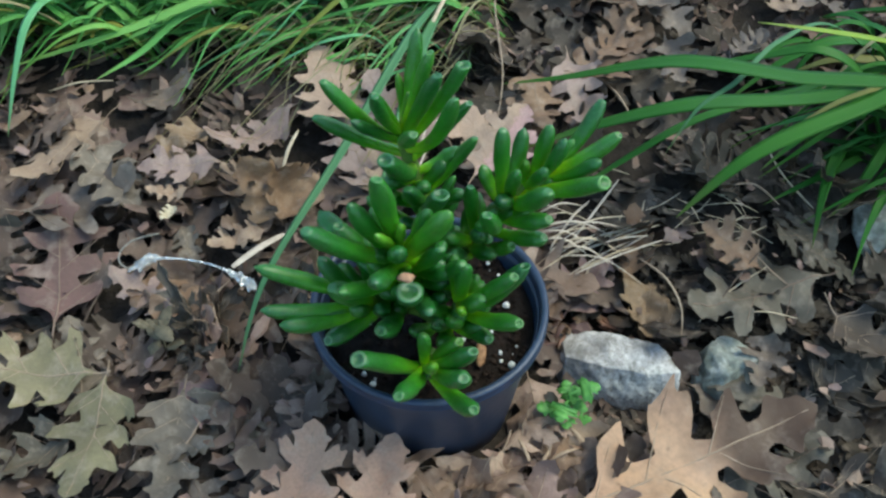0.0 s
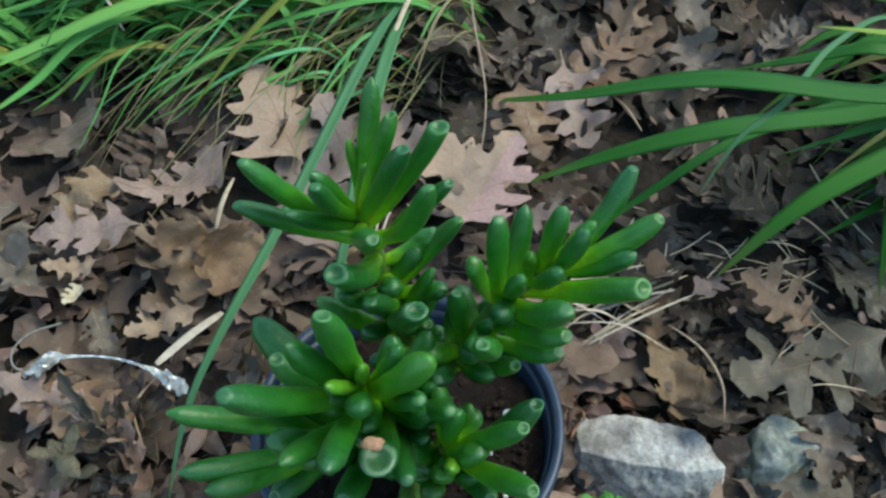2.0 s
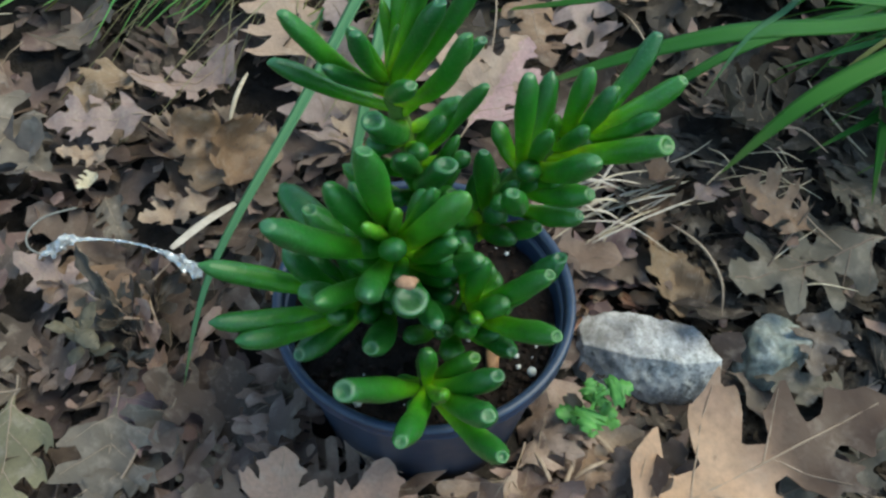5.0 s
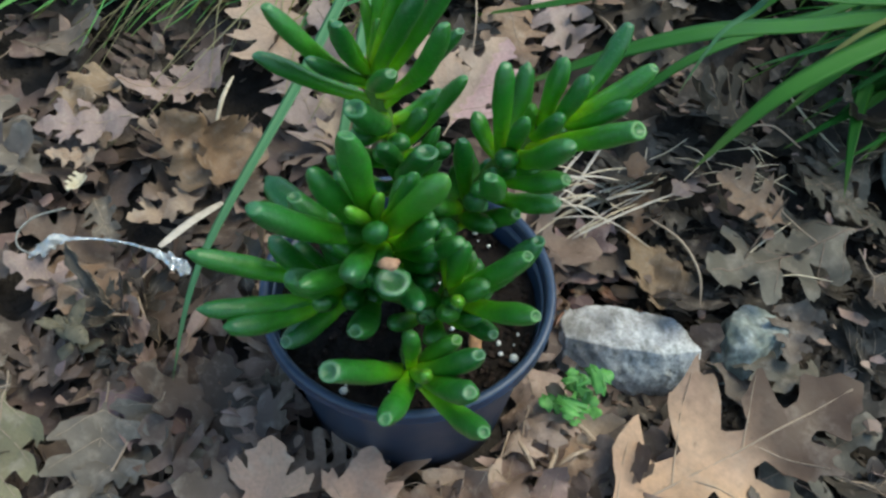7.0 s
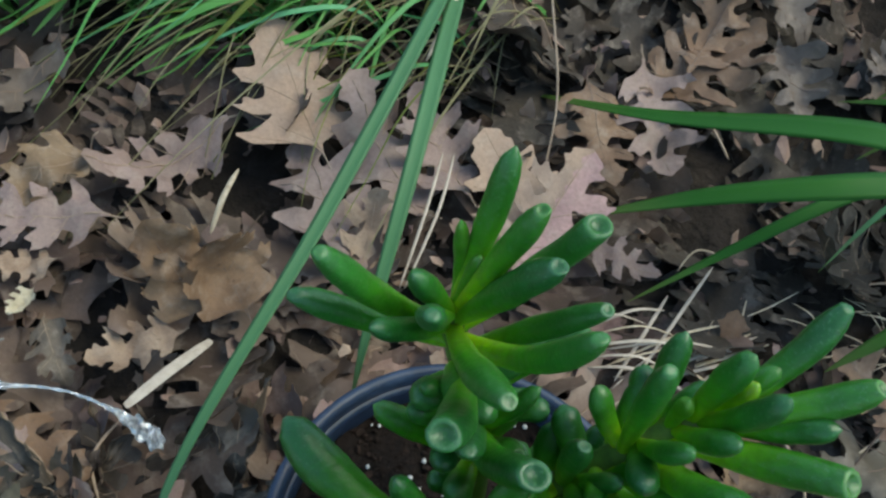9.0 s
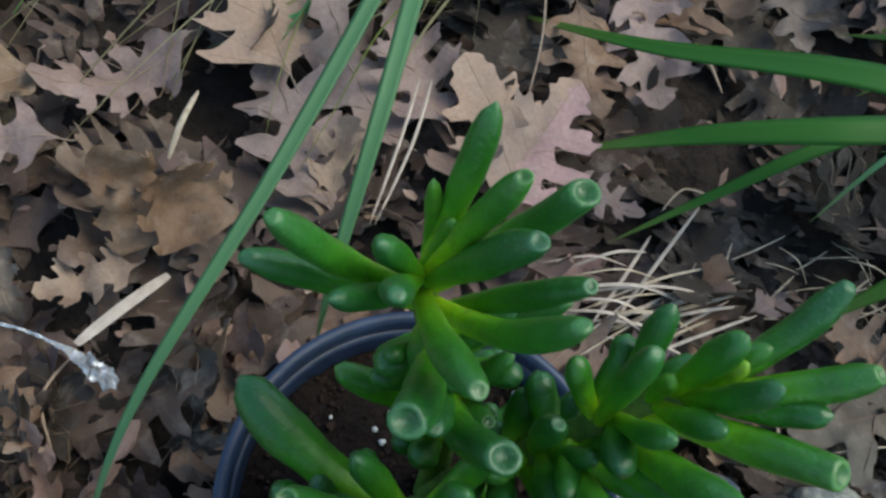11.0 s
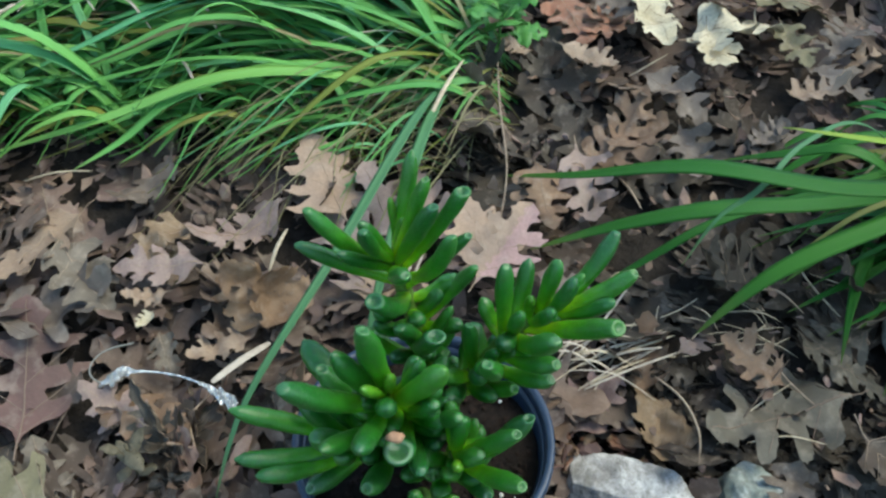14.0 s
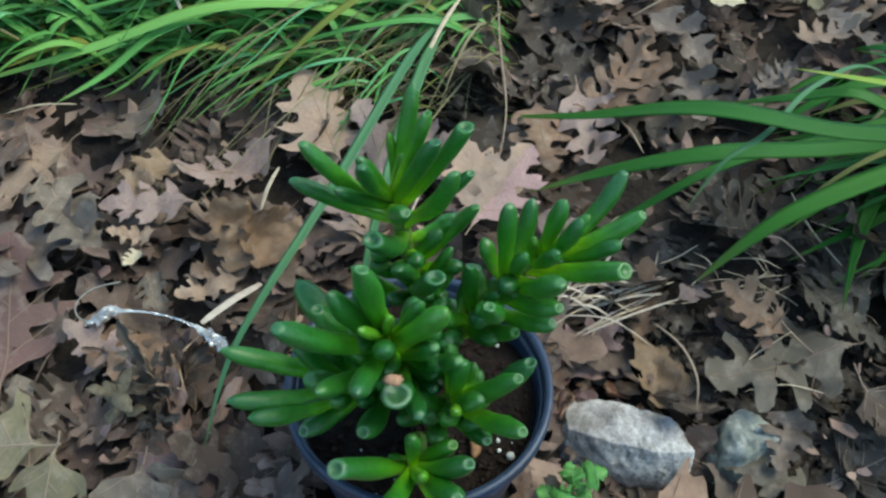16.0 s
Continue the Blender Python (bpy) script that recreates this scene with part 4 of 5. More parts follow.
clothe(STEMS[5], [
    (-95, -29, 147, -4.6, 0.80), (-89, -50, 135, -4.4, 0.84), (-78, -55, 129, -4.7, 0.76), (-54, -47, 106, 5.2, 0.60), (-48, -42, 148, 6.3, 0.90), (-60, -20, 148, -4.8, 0.90),
    (-52, -8, 128, -4.6, 0.70), (-20, -63, 140, 5.4, 0.50), (-62, -40, 120, -4.2, 0.85)], 170)


def fill(stem, count, lo, hi, yaw0, yaw1, length, seed):
    """Shorter leaves that clothe a stem, turned by the golden angle within a range of directions."""
    rg = random.Random(seed)
    pts = [Vector(p) for p in stem]
    for k in range(count):
        s = lo + (hi - lo) * (k + 0.5) / count
        a = radians(yaw0 + (yaw1 - yaw0) * ((k * 0.618 + rg.uniform(0, 0.15)) % 1.0))
        e = radians(rg.uniform(18, 50))
        ln = length * rg.uniform(0.75, 1.1)
        b = bezier(pts, s)
        t = b + Vector((math.cos(a) * math.cos(e), math.sin(a) * math.cos(e), math.sin(e))) * ln
        succulent_leaf(b, t, rg.uniform(0.0042, 0.0056), 1 if rg.random() < 0.18 else 0, seed + 7 * k)


fill(STEMS[0], 16, 0.26, 0.66, -170, 60, 0.030, 300)
fill(STEMS[1], 20, 0.15, 0.80, -150, 140, 0.030, 330)
fill(STEMS[2], 24, 0.20, 0.85, -210, 60, 0.034, 360)
fill(STEMS[3], 12, 0.25, 0.90, -150, 70, 0.026, 400)
fill(STEMS[4], 5, 0.3, 0.90, -170, 0, 0.020, 430)
fill(STEMS[5], 10, 0.25, 0.90, -235, -60, 0.030, 450)

vs, fs = lump(5.0, 1.0, 0.3, 2, (1.0, 0.7, 0.5))
scar = on_plant("dry_scar", mesh_of("dry_scar", [v * 0.0042 + Vector((-0.0055, -0.0590, 0.1815)) for v in vs], fs, mat_scar), None, "dry brown scar on a leaf tip")

# scraps lying in the pot
vs, fs = lump(9.0, 1.0, 0.5, 2, (0.45, 1.3, 0.25))
on_plant("bark_scrap", mesh_of("bark_scrap", [v * 0.0075 + Vector((0.034, -0.028, 0.0725)) for v in vs], fs, mat_scrap), None, "curled orange scrap of dead leaf on the soil")


# ---- stones ----
def rock(name, at, size, squash, yaw, seed, mat, label, tilt=0, hard=0.92):
    rg = random.Random(seed)
    bm = bmesh.new()
    bmesh.ops.create_icosphere(bm, subdivisions=5, radius=1)
    planes = []
    for _ in range(13):
        n = Vector((rg.gauss(0, 1), rg.gauss(0, 1), rg.gauss(0, 0.8))).normalized()
        planes.append((n, rg.uniform(0.62, 0.88)))
    planes.append((Vector((0.05, 0.10, 1)).normalized(), 0.66))
    planes.append((Vector((0.1, -1, 0.25)).normalized(), 0.66))
    for v in bm.verts:
        for n, d in planes:
            k = v.co.dot(n) - d
            if k > 0:
                v.co -= n * (k * hard)
        q = v.co.normalized()
        v.co += q * (0.08 * noise.noise(q * 2.5 + Vector((seed, 0, 0))) + 0.045 * noise.noise(q * 7 + Vector((0, seed, 0))) + 0.025 * noise.noise(q * 19))
        v.co = Vector((v.co.x * squash[0], v.co.y * squash[1], v.co.z * squash[2])) * size
    vs, fs = [v.co.copy() for v in bm.verts], [tuple(v.index for v in f.verts) for f in bm.faces]
    bm.free()
    ob = new(name, mesh_of(name, vs, fs, mat))
    ob.matrix_world = pose(*at, 0, tilt, yaw)
    return tagged(ob, label, "stone")


def slab_stone():
    """A long angular stone with a flat pale top that leans to the front and a steep streaked front."""
    corners = [(90, 61, -16), (122, 58, -11), (164, 47, -7), (176, 20, -4), (158, 17, -5), (125, 24, -9), (94, 33, -13),
               (91, 22, -44), (120, 12, -46), (156, 6, -46), (174, 8, -40), (179, 28, -42), (88, 66, -46), (168, 56, -46)]
    mid = Vector((0.132, 0.034, -0.026))
    bm = bmesh.new()
    for c in corners:
        bm.verts.new(Vector(c) / 1000 - mid)
    bmesh.ops.convex_hull(bm, input=bm.verts[:])
    bmesh.ops.triangulate(bm, faces=bm.faces[:])
    for _ in range(5):
        bmesh.ops.subdivide_edges(bm, edges=bm.edges[:], cuts=1, use_grid_fill=True)
        bmesh.ops.smooth_vert(bm, verts=bm.verts[:], factor=0.16, use_axis_x=True, use_axis_y=True, use_axis_z=True)
    for v in bm.verts:
        q = v.co * 95
        d = v.co.normalized()
        v.co += d * (0.0022 * noise.noise(q * 0.6) + 0.0013 * noise.noise(q * 1.7 + Vector((3, 0, 0))) + 0.0006 * noise.noise(q * 4.2) + 0.0003 * noise.noise(q * 11))
    bm.verts.index_update()
    vs, fs = [v.co.copy() for v in bm.verts], [tuple(v.index for v in f.verts) for f in bm.faces]
    bm.free()
    ob = new("stone", mesh_of("stone", vs, fs, mat_stone))
    ob.location = mid
    return tagged(ob, "angular grey and white stone lying beside the pot", "stone")


slab_stone()
rock("stone", (0.211, 0.034, -0.025), 0.034, (0.86, 0.70, 0.98), 28, 9, mat_stone_b, "rounded pale grey green stone half hidden by leaves", hard=0.75)
rock("stone", (0.345, 0.165, 0.002), 0.034, (0.9, 0.8, 0.8), 70, 14, mat_stone_b, "small pale grey stone among dead leaves")


# ---- grass ----
def blade(points, width, mat, parent, fold=0.28, rings=22, twist=0.0, taper=0.35):
    """A long tapering grass blade with a keel, closed underneath."""
    pts = [Vector(p) for p in points]
    vs, fs, uv = [], [], []
    for i in range(rings + 1):
        s = i / rings
        c = bezier(pts, s)
        d = (bezier(pts, min(s + 0.02, 1)) - bezier(pts, max(s - 0.02, 0))).normalized()
        side = d.cross(Vector((0, 0, 1)))
        side = side.normalized() if side.length > 1e-3 else Vector((1, 0, 0))
        side = Matrix.Rotation(twist * (s - 0.3), 3, d) @ side
        up = side.cross(d)
        w = 0.5 * width * min(1, 0.45 + 2.2 * s) * max(0.02, 1 - max(0, (s - taper) / (1 - taper)) ** 1.7)
        vs += [c - side * w + up * (fold * w), c - side * (0.5 * w) + up * (0.35 * fold * w), c, c + side * (0.5 * w) + up * (0.35 * fold * w), c + side * w + up * (fold * w), c - up * 0.0007]
        uv += [(0, s), (0.25, s), (0.5, s), (0.75, s), (1, s), (0.5, s)]
    for i in range(rings):
        q = 6 * i
        for u, v in ((0, 1), (1, 2), (2, 3), (3, 4), (4, 5), (5, 0)):
            fs.append((q + u, q + 6 + u, q + 6 + v, q + v))
    return part("blade", mesh_of("blade", vs, fs, mat, uvs=uv), parent)


def grass_clump(at, label):
    z = gz(*at)
    ob = thing("grass_clump", (at[0], at[1], z), label, "grass", "clumps of grass")
    return ob


def in_clump(clump, points):
    return [Vector(p) - clump.location for p in points]


def spray(clump, count, yaw0, yaw1, len0, len1, width0, width1, rise, seed, spread=0.03, mats=None):
    rg = random.Random(seed)
    for k in range(count):
        a = radians(rg.uniform(yaw0, yaw1))
        ln = rg.uniform(len0, len1)
        x0, y0 = (v + max(-1.3, min(1.3, rg.gauss(0, 1))) * spread for v in clump.location[:2])
        if x0 < 0.2:
            y0 = max(y0, 0.276)
        dx, dy = math.cos(a), math.sin(a)
        h = rise * rg.uniform(0.5, 1.3) * (ln / len1)
        bend = rg.uniform(-0.24, 0.24) * ln
        pts = []
        for s, up in ((0, 0), (0.25, 0.75), (0.5, 1.0), (0.75, 0.72), (1.0, rg.uniform(0.05, 0.5))):
            x, y = x0 + dx * ln * s - dy * bend * s * s, y0 + dy * ln * s + dx * bend * s * s
            pts.append((x, y, gz(x, y) + 0.006 + h * up + (0.016 if s > 0.2 else 0)))
        pts[0] = (x0, y0, gz(x0, y0) - 0.004)
        u = rg.random()
        m = (mats or mat_grass) if u < 0.82 else (mat_grass_yellow if u < 0.92 else mat_grass_dry)
        blade(in_clump(clump, pts), rg.uniform(width0, width1) * (0.6 if m is mat_grass_dry else 0.7 if m is mat_grass_yellow else 1), m, clump, fold=rg.uniform(0.05, 0.3), twist=rg.uniform(-1.6, 1.6))


left = grass_clump((0.000, 0.378), "arching tuft of long green grass with a few yellowing blades")
spray(left, 50, 166, 190, 0.24, 0.46, 0.005, 0.012, 0.085, 31, 0.030)
spray(left, 36, 172, 194, 0.14, 0.36, 0.004, 0.012, 0.060, 35, 0.034)
spray(left, 34, 168, 192, 0.20, 0.40, 0.005, 0.013, 0.055, 36, 0.040)
spray(left, 30, 195, 245, 0.06, 0.14, 0.002, 0.005, 0.040, 32)
spray(left, 14, 130, 166, 0.15, 0.35, 0.006, 0.013, 0.10, 33)
blade(in_clump(left, [(-0.012, 0.350, 0.075), (-0.030, 0.250, 0.112), (-0.070, 0.130, 0.095), (-0.112, 0.030, 0.066), (-0.128, -0.020, 0.022)]), 0.0078, mat_grass_grey, left, rings=34)
blade(in_clump(left, [(-0.008, 0.352, 0.075), (-0.020, 0.260, 0.104), (-0.031, 0.170, 0.104), (-0.043, 0.100, 0.070), (-0.048, 0.075, 0.030)]), 0.0090, mat_grass_grey, left, rings=30)
blade(in_clump(left, [(0.000, 0.375, 0.080), (-0.060, 0.315, 0.120), (-0.110, 0.270, 0.105), (-0.155, 0.232, 0.066)]), 0.0085, mat_grass_yellow, left, rings=28)
spray(left, 26, 176, 200, 0.12, 0.26, 0.004, 0.011, 0.035, 37, 0.034)
spray(left, 70, 190, 235, 0.08, 0.28, 0.0012, 0.0030, 0.040, 38, 0.04, mat_grass_dry)
middle = grass_clump((-0.165, 0.372), "loose tuft of broad soft grass leaning over the litter")
spray(middle, 54, 158, 202, 0.12, 0.27, 0.006, 0.013, 0.070, 42, 0.060)
spray(middle, 22, 120, 250, 0.06, 0.16, 0.002, 0.007, 0.075, 43, 0.070)
low = grass_clump((-0.13, 0.355), "low mat of soft green grass mixed with dry stems")
spray(low, 110, 165, 215, 0.05, 0.14, 0.005, 0.012, 0.030, 45, 0.055)
spray(low, 30, 190, 240, 0.04, 0.08, 0.002, 0.006, 0.030, 46, 0.05)
thatch = grass_clump((-0.055, 0.322), "thin dry stems and fine grass at the foot of the tuft")
spray(thatch, 70, 170, 265, 0.05, 0.14, 0.0010, 0.0022, 0.022, 47, 0.055, mat_grass_dry)
spray(thatch, 50, 165, 250, 0.06, 0.15, 0.0015, 0.0040, 0.030, 48, 0.055)
back = grass_clump((-0.20, 0.47), "dense tuft of bright green grass")
spray(back, 60, 165, 215, 0.18, 0.36, 0.008, 0.014, 0.07, 41, 0.06)
side = grass_clump((-0.335, 0.300), "loose tuft of green grass at the edge of the leaf litter")
spray(side, 26, 165, 215, 0.12, 0.24, 0.006, 0.013, 0.06, 51, 0.05)
spray(side, 40, 160, 220, 0.08, 0.20, 0.007, 0.014, 0.05, 53, 0.07)
spray(side, 60, 150, 205, 0.05, 0.12, 0.006, 0.012, 0.035, 54, 0.06)
spray(side, 34, 195, 255, 0.07, 0.15, 0.005, 0.011, 0.045, 55, 0.05)
spray(side, 20, 60, 130, 0.10, 0.22, 0.006, 0.012, 0.06, 52, 0.05)

right = grass_clump((0.400, 0.255), "tuft of broad green grass blades arching over the leaves")
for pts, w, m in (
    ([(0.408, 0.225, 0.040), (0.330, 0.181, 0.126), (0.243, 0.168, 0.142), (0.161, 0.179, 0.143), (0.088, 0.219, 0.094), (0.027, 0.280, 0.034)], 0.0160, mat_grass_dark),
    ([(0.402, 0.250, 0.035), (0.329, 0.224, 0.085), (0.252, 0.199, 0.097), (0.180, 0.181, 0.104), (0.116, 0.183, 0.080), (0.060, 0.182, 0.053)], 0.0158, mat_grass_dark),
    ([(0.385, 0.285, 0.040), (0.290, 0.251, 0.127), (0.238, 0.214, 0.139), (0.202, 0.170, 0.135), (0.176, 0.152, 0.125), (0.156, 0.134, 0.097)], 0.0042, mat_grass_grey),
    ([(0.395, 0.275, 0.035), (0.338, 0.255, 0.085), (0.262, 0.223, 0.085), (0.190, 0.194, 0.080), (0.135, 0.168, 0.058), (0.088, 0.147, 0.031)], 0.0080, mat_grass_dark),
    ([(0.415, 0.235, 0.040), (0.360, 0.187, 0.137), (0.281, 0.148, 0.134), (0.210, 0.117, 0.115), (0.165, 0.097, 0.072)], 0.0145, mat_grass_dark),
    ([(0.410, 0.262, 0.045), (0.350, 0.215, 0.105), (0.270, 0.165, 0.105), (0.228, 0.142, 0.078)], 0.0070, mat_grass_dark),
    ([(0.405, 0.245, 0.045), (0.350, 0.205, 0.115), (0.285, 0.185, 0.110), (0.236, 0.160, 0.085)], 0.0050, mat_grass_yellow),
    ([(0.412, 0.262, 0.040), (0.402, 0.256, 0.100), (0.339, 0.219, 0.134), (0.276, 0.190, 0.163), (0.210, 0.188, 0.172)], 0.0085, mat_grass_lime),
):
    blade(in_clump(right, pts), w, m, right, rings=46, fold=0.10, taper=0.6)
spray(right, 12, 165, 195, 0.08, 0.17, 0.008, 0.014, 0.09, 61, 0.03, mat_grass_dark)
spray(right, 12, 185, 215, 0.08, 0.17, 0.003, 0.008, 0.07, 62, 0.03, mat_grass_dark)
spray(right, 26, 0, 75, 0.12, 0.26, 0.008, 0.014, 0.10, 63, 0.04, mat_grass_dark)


# low dark blades added to stand for the shade under the tuft
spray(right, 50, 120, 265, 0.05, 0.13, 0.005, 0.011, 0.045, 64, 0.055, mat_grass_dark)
# tall tuft out of view, added to block light from the right-hand litter
far = grass_clump((0.49, 0.27), "unseen tall dense tuft of grass added to shade the litter")
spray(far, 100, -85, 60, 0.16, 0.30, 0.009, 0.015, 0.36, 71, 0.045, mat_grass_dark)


# ---- small weeds ----
def weed(at, count, size, height, seed, label, round_leaf=True, mat=mat_weed):
    rg = random.Random(seed)
    x0, y0 = at
    ob = thing("weed", (x0, y0, gz(x0, y0) + 0.002), label, "weed", "small weeds")
    vs, fs = tube([(0, 0, 0), (0.002, 0.001, height * 0.5), (0, 0.003, height)], lambda s: 0.0009, 6, 6)
    part("stem", mesh_of("stem", vs, fs, mat), ob)
    for k in range(count):
        a, r = k * 2.4 + rg.uniform(-0.3, 0.3), size * rg.uniform(0.75, 1.2)
        z = height * (0.35 + 0.65 * k / max(1, count - 1))
        if round_leaf:
            # three lobes with notched edges
            half = [(0.0, 0.03), (0.30, 0.05), (0.38, 0.26), (0.34, 0.42), (0.48, 0.40), (0.55, 0.52), (0.64, 0.36), (0.66, 0.18), (0.80, 0.30), (0.86, 0.16), (0.96, 0.14), (1.0, 0.0)]
        else:
            half = [(0.0, 0.02), (0.20, 0.05), (0.32, 0.17), (0.48, 0.23), (0.62, 0.20), (0.70, 0.21), (0.84, 0.11), (0.90, 0.10), (1.0, 0.0)]
        ln, ph = 1.5 * r, rg.uniform(0, 20)
        vs, fs = [], []
        for u, w in half:
            zz = 0.30 * math.sin(1.9 * u) + 0.10 * noise.noise(Vector((u * 4, ph, 0)))
            for q in (-w, 0.0, w):
                vs.append((u * ln, q * ln, (zz - 0.45 * q * q + 0.10 * noise.noise(Vector((u * 6, q * 8, ph)))) * ln))
        m = len(half)
        top = len(vs)
        vs += [(x, y, z - 0.0003) for x, y, z in vs]
        for i in range(m - 1):
            for c in (0, 1):
                p = 3 * i + c
                fs += [(p, p + 3, p + 4, p + 1), (top + p + 1, top + p + 4, top + p + 3, top + p)]
            p = 3 * i
            fs += [(p + 3, p, top + p, top + p + 3), (p + 2, p + 5, top + p + 5, top + p + 2)]
        lf = part("leaf", mesh_of("leaf", vs, fs, mat), ob)
        lf.matrix_local = pose(0, 0, z, 0, rg.uniform(-25, 10), math.degrees(a))
    return ob


weed((0.094, -0.017), 9, 0.0125, 0.052, 3, "small bright green weed with lobed leaves beside the pot")
weed((0.026, 0.405), 11, 0.026, 0.066, 5, "young green weed growing behind the grass")
weed((-0.225, 0.300), 9, 0.018, 0.045, 7, "leafy green weed among the grass blades", False)
weed((-0.160, 0.325), 8, 0.017, 0.050, 8, "leafy green weed among the grass blades", False)
weed((-0.300, 0.270), 8, 0.018, 0.035, 9, "leafy green weed among the grass blades", False)
rng = random.Random(19)
for k in range(12):
    x = rng.uniform(-0.36, -0.10)
    weed((x, 0.300 + 0.05 * x + rng.uniform(-0.01, 0.05)), rng.randint(6, 10), rng.uniform(0.013, 0.020), rng.uniform(0.03, 0.055), 20 + k, "leafy green weed among the grass blades", k % 3 == 0)


mat_weed_dry = plain("dead_weed", (0.06, 0.050, 0.030), (0.15, 0.12, 0.075), 160, 0.6)
weed((-0.188, 0.004), 6, 0.013, 0.046, 61, "dead olive coloured weed standing in the litter", False, mat_weed_dry)
weed((-0.205, 0.150), 5, 0.010, 0.034, 63, "dead yellowish weed standing in the litter", True, mat_weed_dry)


# ---- straw, twigs and scraps in the litter ----
def stalk(points, width, mat, name, label, category="straw", flat=0.25, group="", taper=0.75, sides=8):
    vs, fs = tube(points, lambda s: 0.5 * width * (1 - taper * abs(2 * s - 1) ** 3), sides, 14, flat)
    return tagged(new(name, mesh_of(name, vs, fs, mat, smooth=sides > 4)), label, category, group)


stalk([(-0.117, 0.099, 0.032), (-0.132, 0.079, 0.037), (-0.147, 0.060, 0.037)], 0.0055, mat_straw_pale, "straw", "flat pale straw fragment lying on brown leaves", flat=0.10, taper=0.45, sides=4)
stalk([(-0.1155, 0.1755, 0.067), (-0.1205, 0.160, 0.063), (-0.1245, 0.145, 0.053)], 0.0030, mat_straw, "straw", "short pale husk standing among leaves")
rng = random.Random(77)
for k in range(20):
    x, y, a, ln = rng.uniform(0.076, 0.112), rng.uniform(0.088, 0.115), radians(rng.gauss(28, 17)), rng.uniform(0.045, 0.080)
    z = gz(x, y) + rng.uniform(0.022, 0.034)
    x1, y1 = x + ln * math.cos(a), y + ln * math.sin(a)
    stalk([(x, y, z), ((x + x1) / 2, (y + y1) / 2, z + 0.006), (x1, y1, gz(x1, y1) + rng.uniform(0.02, 0.032))], rng.uniform(0.0009, 0.0022), mat_straw_pale if k % 3 else mat_straw, "straw", "dry pale straw stalk behind the pot", group="straw stalks")
for k in range(20):
    x, y, a, ln = rng.uniform(0.15, 0.225), rng.uniform(0.125, 0.165), radians(rng.gauss(12, 28)), rng.uniform(0.015, 0.036)
    z = gz(x, y) + rng.uniform(0.022, 0.032)
    x1, y1 = x + ln * math.cos(a), y + ln * math.sin(a)
    stalk([(x, y, z), ((x + x1) / 2, (y + y1) / 2, z + 0.0005), (x1, y1, gz(x1, y1) + rng.uniform(0.020, 0.028))], rng.uniform(0.0006, 0.0012), mat_straw, "straw", "short dry straw stalk on the litter", group="straw stalks")
stalk([(0.028, 0.330, 0.110), (0.032, 0.280, 0.105), (0.040, 0.235, 0.080), (0.036, 0.195, 0.058)], 0.0013, mat_vein, "straw", "thin curved dry stalk hanging from the grass", flat=0.9)
for dx in (0.0, 0.006):
    stalk([(-0.016 + dx, 0.206, 0.060), (-0.022 + dx, 0.170, 0.058), (-0.031 + 0.4 * dx, 0.132, 0.044)], 0.0016, mat_straw_pale, "straw", "long pale stalk leaning beside the grass blade", flat=0.6, group="straw stalks")
for k in range(9):
    x, y, a, ln = rng.uniform(0.040, 0.090), rng.uniform(0.108, 0.134), radians(rng.gauss(10, 9)), rng.uniform(0.04, 0.075)
    x1, y1 = x + ln * math.cos(a), y + ln * math.sin(a)
    stalk([(x, y, gz(x, y) + 0.030), ((x + x1) / 2, (y + y1) / 2, gz(x, y) + 0.037), (x1, y1, gz(x1, y1) + rng.uniform(0.026, 0.034))], rng.uniform(0.0010, 0.0022), mat_straw_pale if k % 3 else mat_straw, "straw", "dry pale straw stalk behind the pot", group="straw stalks")
stalk([(0.000, 0.345, 0.100), (-0.014, 0.290, 0.105), (-0.030, 0.245, 0.085)], 0.0036, mat_straw, "straw", "dry curled grass blade")
stalk([(0.146, 0.094, 0.030), (0.164, 0.078, 0.028), (0.175, 0.060, 0.018), (0.177, 0.046, 0.000)], 0.0018, mat_vein, "leaf_stalk", "curved yellowish brown leaf stalk", "stalk", 0.9)
for k in range(60):
    x, y, a, ln = rng.uniform(-0.36, 0.42), rng.uniform(-0.12, 0.50), rng.uniform(0, 6.28), rng.uniform(0.025, 0.075)
    if math.hypot(x, y) < 0.13:
        continue
    x1, y1 = x + ln * math.cos(a), y + ln * math.sin(a)
    if math.hypot(x1, y1) < 0.085:
        continue
    z, zz = gz(x, y) + rng.uniform(0.018, 0.034), gz(x1, y1) + rng.uniform(0.014, 0.03)
    b = rng.uniform(-0.01, 0.01)
    stalk([(x, y, z), ((x + x1) / 2 - b * math.sin(a), (y + y1) / 2 + b * math.cos(a), (z + zz) / 2 + 0.004), (x1, y1, zz)], rng.uniform(0.0009, 0.0019), rng.choice((mat_straw, mat_twig, mat_vein)), "twig", "thin dry stalk lying in the leaf litter", "twig", 0.9, "thin stalks")


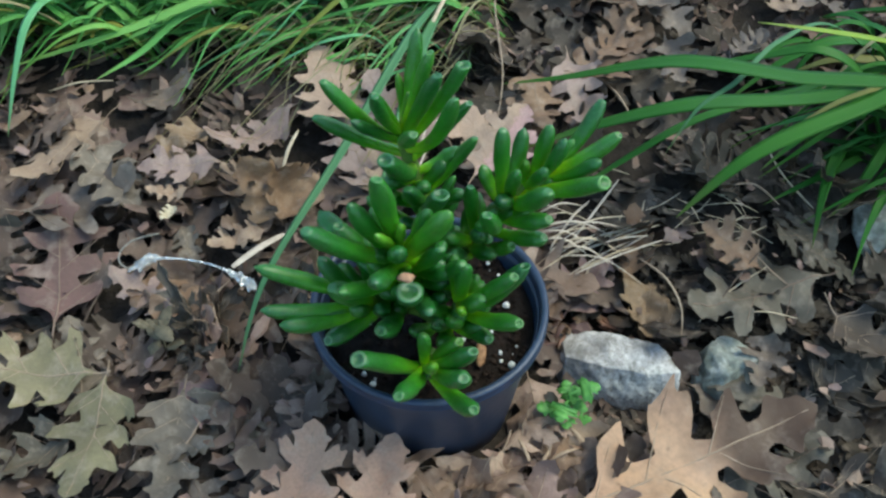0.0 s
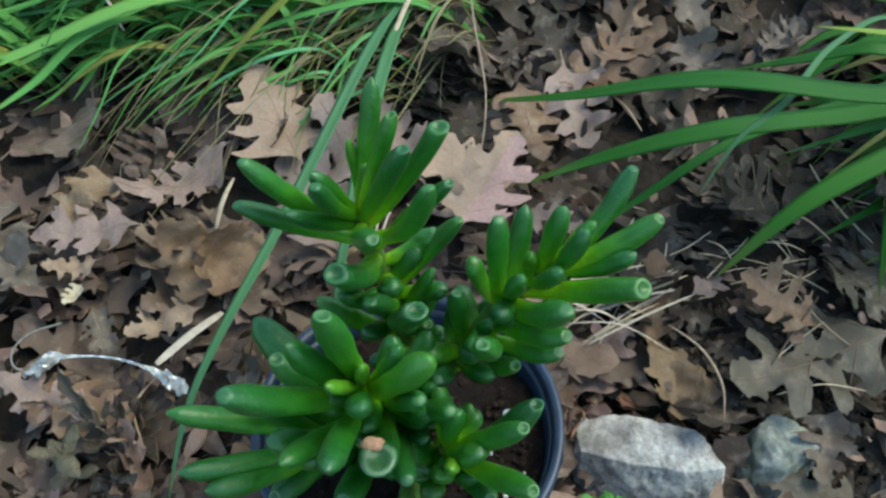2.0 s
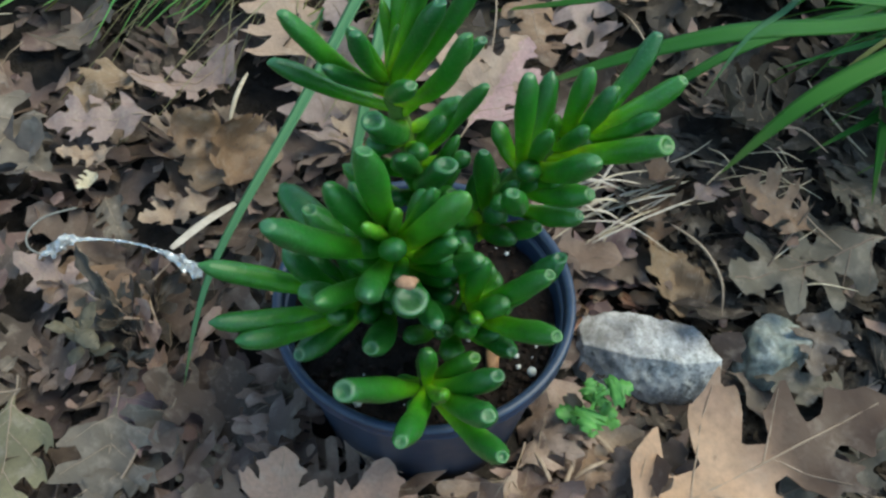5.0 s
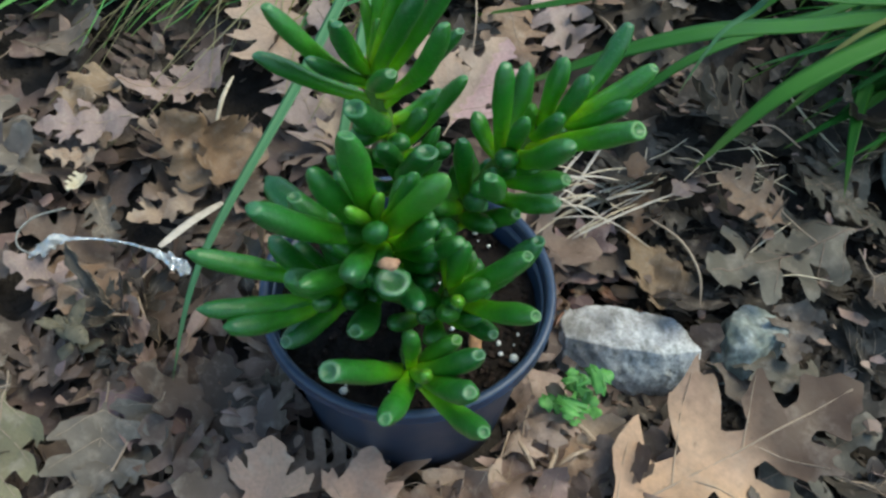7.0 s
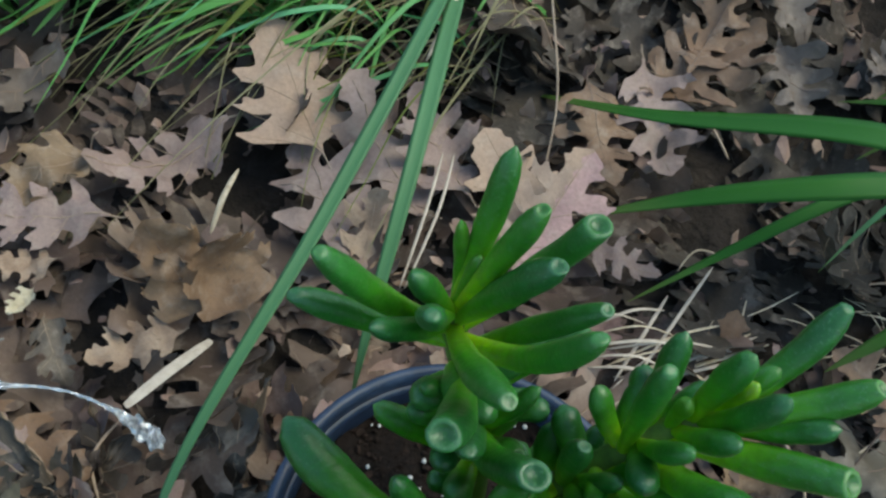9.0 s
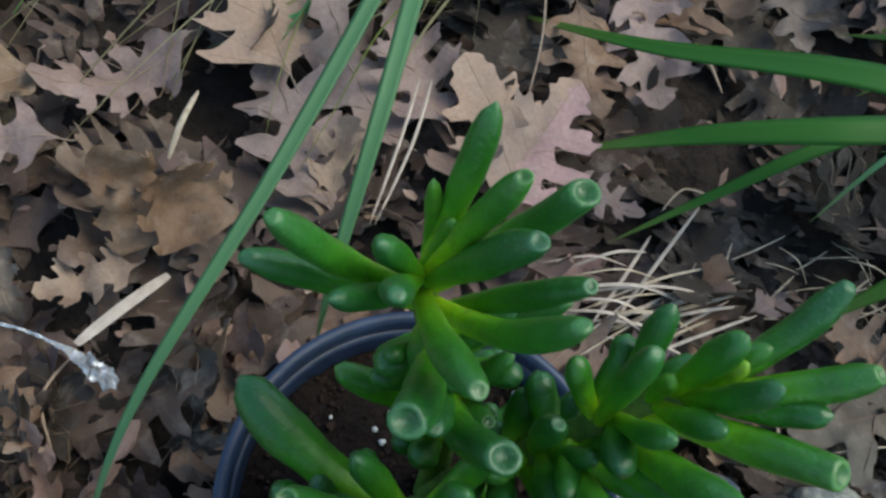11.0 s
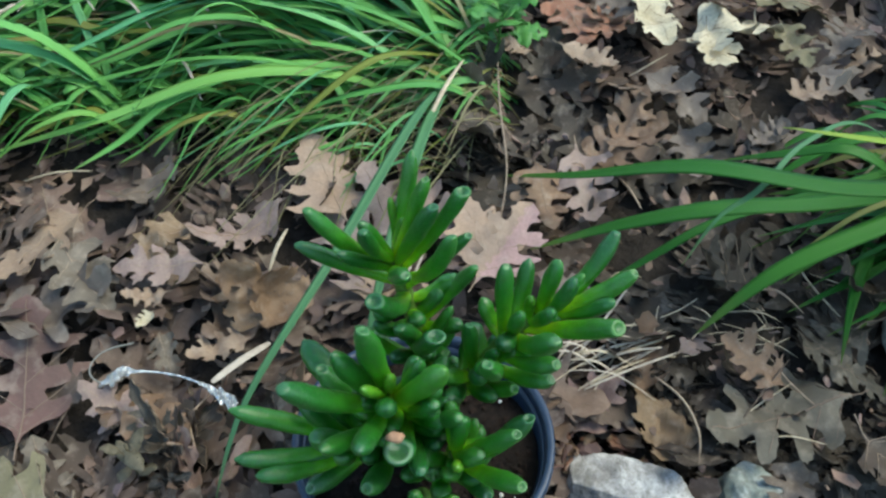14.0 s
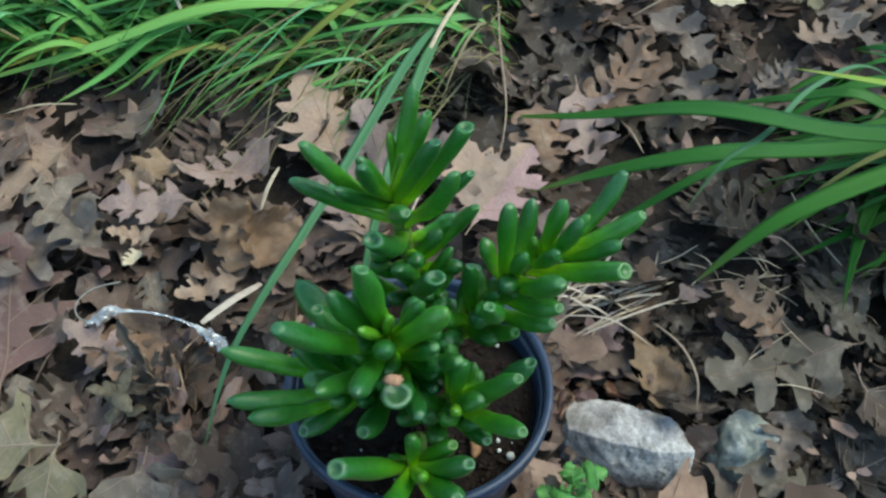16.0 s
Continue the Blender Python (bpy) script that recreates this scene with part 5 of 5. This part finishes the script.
for k, (x, y, z, a, ln) in enumerate(((-0.330, 0.365, 0.150, -40, 0.05), (-0.280, 0.350, 0.140, -35, 0.04), (-0.215, 0.355, 0.135, -50, 0.035), (-0.225, 0.315, 0.110, -55, 0.045), (-0.120, 0.330, 0.115, 25, 0.10), (-0.090, 0.300, 0.085, 20, 0.08), (-0.170, 0.275, 0.075, 30, 0.07))):
    dx, dy = ln * math.cos(radians(a)), ln * math.sin(radians(a))
    stalk([(x, y, z), (x + 0.5 * dx, y + 0.5 * dy, z + 0.004), (x + dx, y + dy, z - 0.012)], 0.0026 if k < 4 else 0.0014, mat_straw_pale, "straw", "pale dry stalk caught in the green grass", flat=0.5, group="straw stalks")


def seed_head(at, a, ln):
    """A dry ear of grass: a stem with overlapping husks."""
    x, y, z = at
    ob = thing("seed_head", at, "pale dry seed head of grass", "grass")
    dx, dy = math.cos(radians(a)), math.sin(radians(a))
    vs, fs = tube([(0, 0, 0), (0.5 * ln * dx, 0.5 * ln * dy, 0.004), (ln * dx, ln * dy, -0.010)], lambda s: 0.0007, 6, 8)
    part("stem", mesh_of("stem", vs, fs, mat_straw_pale), ob)
    for k in range(9):
        s = (k + 1) * ln / 10
        sg = 0.5 if k % 2 else -0.5
        c, d = math.cos(radians(a) + sg), math.sin(radians(a) + sg)
        vs, fs = tube([(s * dx, s * dy, 0.002), (s * dx + 0.006 * c, s * dy + 0.006 * d, 0.003), (s * dx + 0.012 * c, s * dy + 0.012 * d, 0.001)], lambda u: 0.0020 * (1 - abs(2 * u - 0.9) ** 2 * 0.7), 6, 6, 0.6)
        part("husk", mesh_of("husk", vs, fs, mat_straw_pale), ob)
    return ob


seed_head((-0.345, 0.350, 0.135), -130, 0.055)


def film_strip():
    """A torn strip of silvery film: two crumpled ends joined by a narrow ribbon, with a loose thread."""
    path = [Vector(p) for p in ((-0.222, 0.053, 0.034), (-0.211, 0.058, 0.039), (-0.200, 0.063, 0.039), (-0.177, 0.065, 0.036), (-0.157, 0.060, 0.036), (-0.141, 0.053, 0.034), (-0.127, 0.046, 0.032))]
    vs, fs = [], []
    n, m = 120, 8
    for i in range(n + 1):
        s = i / n
        c = bezier(path, s)
        w = 0.0056 * math.exp(-((s - 0.18) / 0.12) ** 2) + 0.0042 * math.exp(-((s - 0.88) / 0.13) ** 2) + 0.0006
        w *= 1 + 0.5 * noise.noise(Vector((s * 22, 0, 3)))
        for j in range(m + 1):
            t = j / m - 0.5
            k = Vector((s * 85, t * 5.0, 1.5))
            big = w / 0.0045
            vs.append(Vector((c.x, c.y + 2 * t * w, c.z)) + big * Vector((0.0022 * noise.noise(k), 0.0018 * noise.noise(k + Vector((9, 0, 0))), 0.0050 * noise.noise(k * 0.8 + Vector((0, 7, 0))) + 0.0020 * noise.noise(k * 2.3))))
    for i in range(n):
        for j in range(m):
            a = i * (m + 1) + j
            fs.append((a, a + 1, a + m + 2, a + m + 1))
    ob = new("film_strip", mesh_of("film_strip", vs, fs, mat_foil, smooth=False))
    so = ob.modifiers.new("thick", "SOLIDIFY")
    so.thickness = 0.0003
    vs, fs = tube([(-0.219, 0.054, 0.035), (-0.229, 0.059, 0.036), (-0.230, 0.067, 0.040), (-0.222, 0.077, 0.042), (-0.206, 0.084, 0.042)], lambda s: 0.0006, 6, 20)
    part("thread", mesh_of("thread", vs, fs, mat_thread), ob, "thin grey loose thread")
    return tagged(ob, "crumpled strip of shiny silvery film on the leaves", "litter")


film_strip()


def build_fragments():
    """Crumbs of broken leaf between the larger leaves."""
    rg = random.Random(91)
    vs, fs = [], []
    for k in range(900):
        x, y = rg.uniform(-0.42, 0.46), rg.uniform(-0.16, 0.55)
        if math.hypot(x, y) < 0.068:
            continue
        m = pose(x, y, gz(x, y) + rg.uniform(0.006, 0.026), rg.gauss(0, 30), rg.gauss(0, 30), rg.uniform(0, 360))
        n, r = rg.randint(5, 7), rg.uniform(0.003, 0.010)
        ring = [Vector((r * rg.uniform(0.5, 1.2) * math.cos(6.283 * i / n), 0.6 * r * rg.uniform(0.5, 1.2) * math.sin(6.283 * i / n), r * rg.uniform(-0.2, 0.2))) for i in range(n)]
        b = len(vs)
        vs += [m @ v for v in ring] + [m @ (v - Vector((0, 0, 0.0005))) for v in ring]
        fs.append(tuple(b + i for i in range(n)))
        fs.append(tuple(b + n + i for i in reversed(range(n))))
        fs += [(b + (i + 1) % n, b + i, b + n + i, b + n + (i + 1) % n) for i in range(n)]
    tagged(new("leaf_crumbs", mesh_of("leaf_crumbs", vs, fs, mat_shreds, smooth=False)), "broken crumbs of dry brown leaf", "leaf litter", kind="stuff")


build_fragments()
for k in range(46):
    # reddish scraps of bark and leaf between the pot and the stone
    rg = random.Random(1200 + k)
    x, y = rg.uniform(0.082, 0.165), rg.uniform(0.042, 0.080)
    if math.hypot(x, y) < 0.084:
        continue
    vs, fs = lump(3.1 * k, rg.uniform(0.004, 0.009), 0.9, 2, (1.0, rg.uniform(0.4, 0.8), 0.22))
    ob = new("leaf_scrap", mesh_of("leaf_scrap", vs, fs, LEAF_MATS[("red", "brown", "purple", "curled")[k % 4]], smooth=False))
    ob.matrix_world = pose(x, y, gz(x, y) + rg.uniform(0.012, 0.022), rg.gauss(0, 30), rg.gauss(0, 30), rg.uniform(0, 360))
    tagged(ob, "small reddish scrap of dead leaf beside the stone", "leaf scrap", "leaf scraps")

# pale husks by the foot of the pot
for k, (x, y, a) in enumerate(((0.074, -0.036, 0.9), (0.083, -0.040, 1.5), (0.066, -0.052, 2.0), (0.092, -0.048, 0.5), (0.100, -0.030, 2.4), (0.078, -0.058, 1.2))):
    z, dx, dy = gz(x, y) + 0.024, 0.011 * math.cos(a), 0.011 * math.sin(a)
    stalk([(x - dx, y - dy, z), (x, y, z + 0.004), (x + dx, y + dy, z + 0.001)], 0.0024, mat_vein, "husk", "small pale dry husk at the foot of the pot", "husk", group="pale husks")
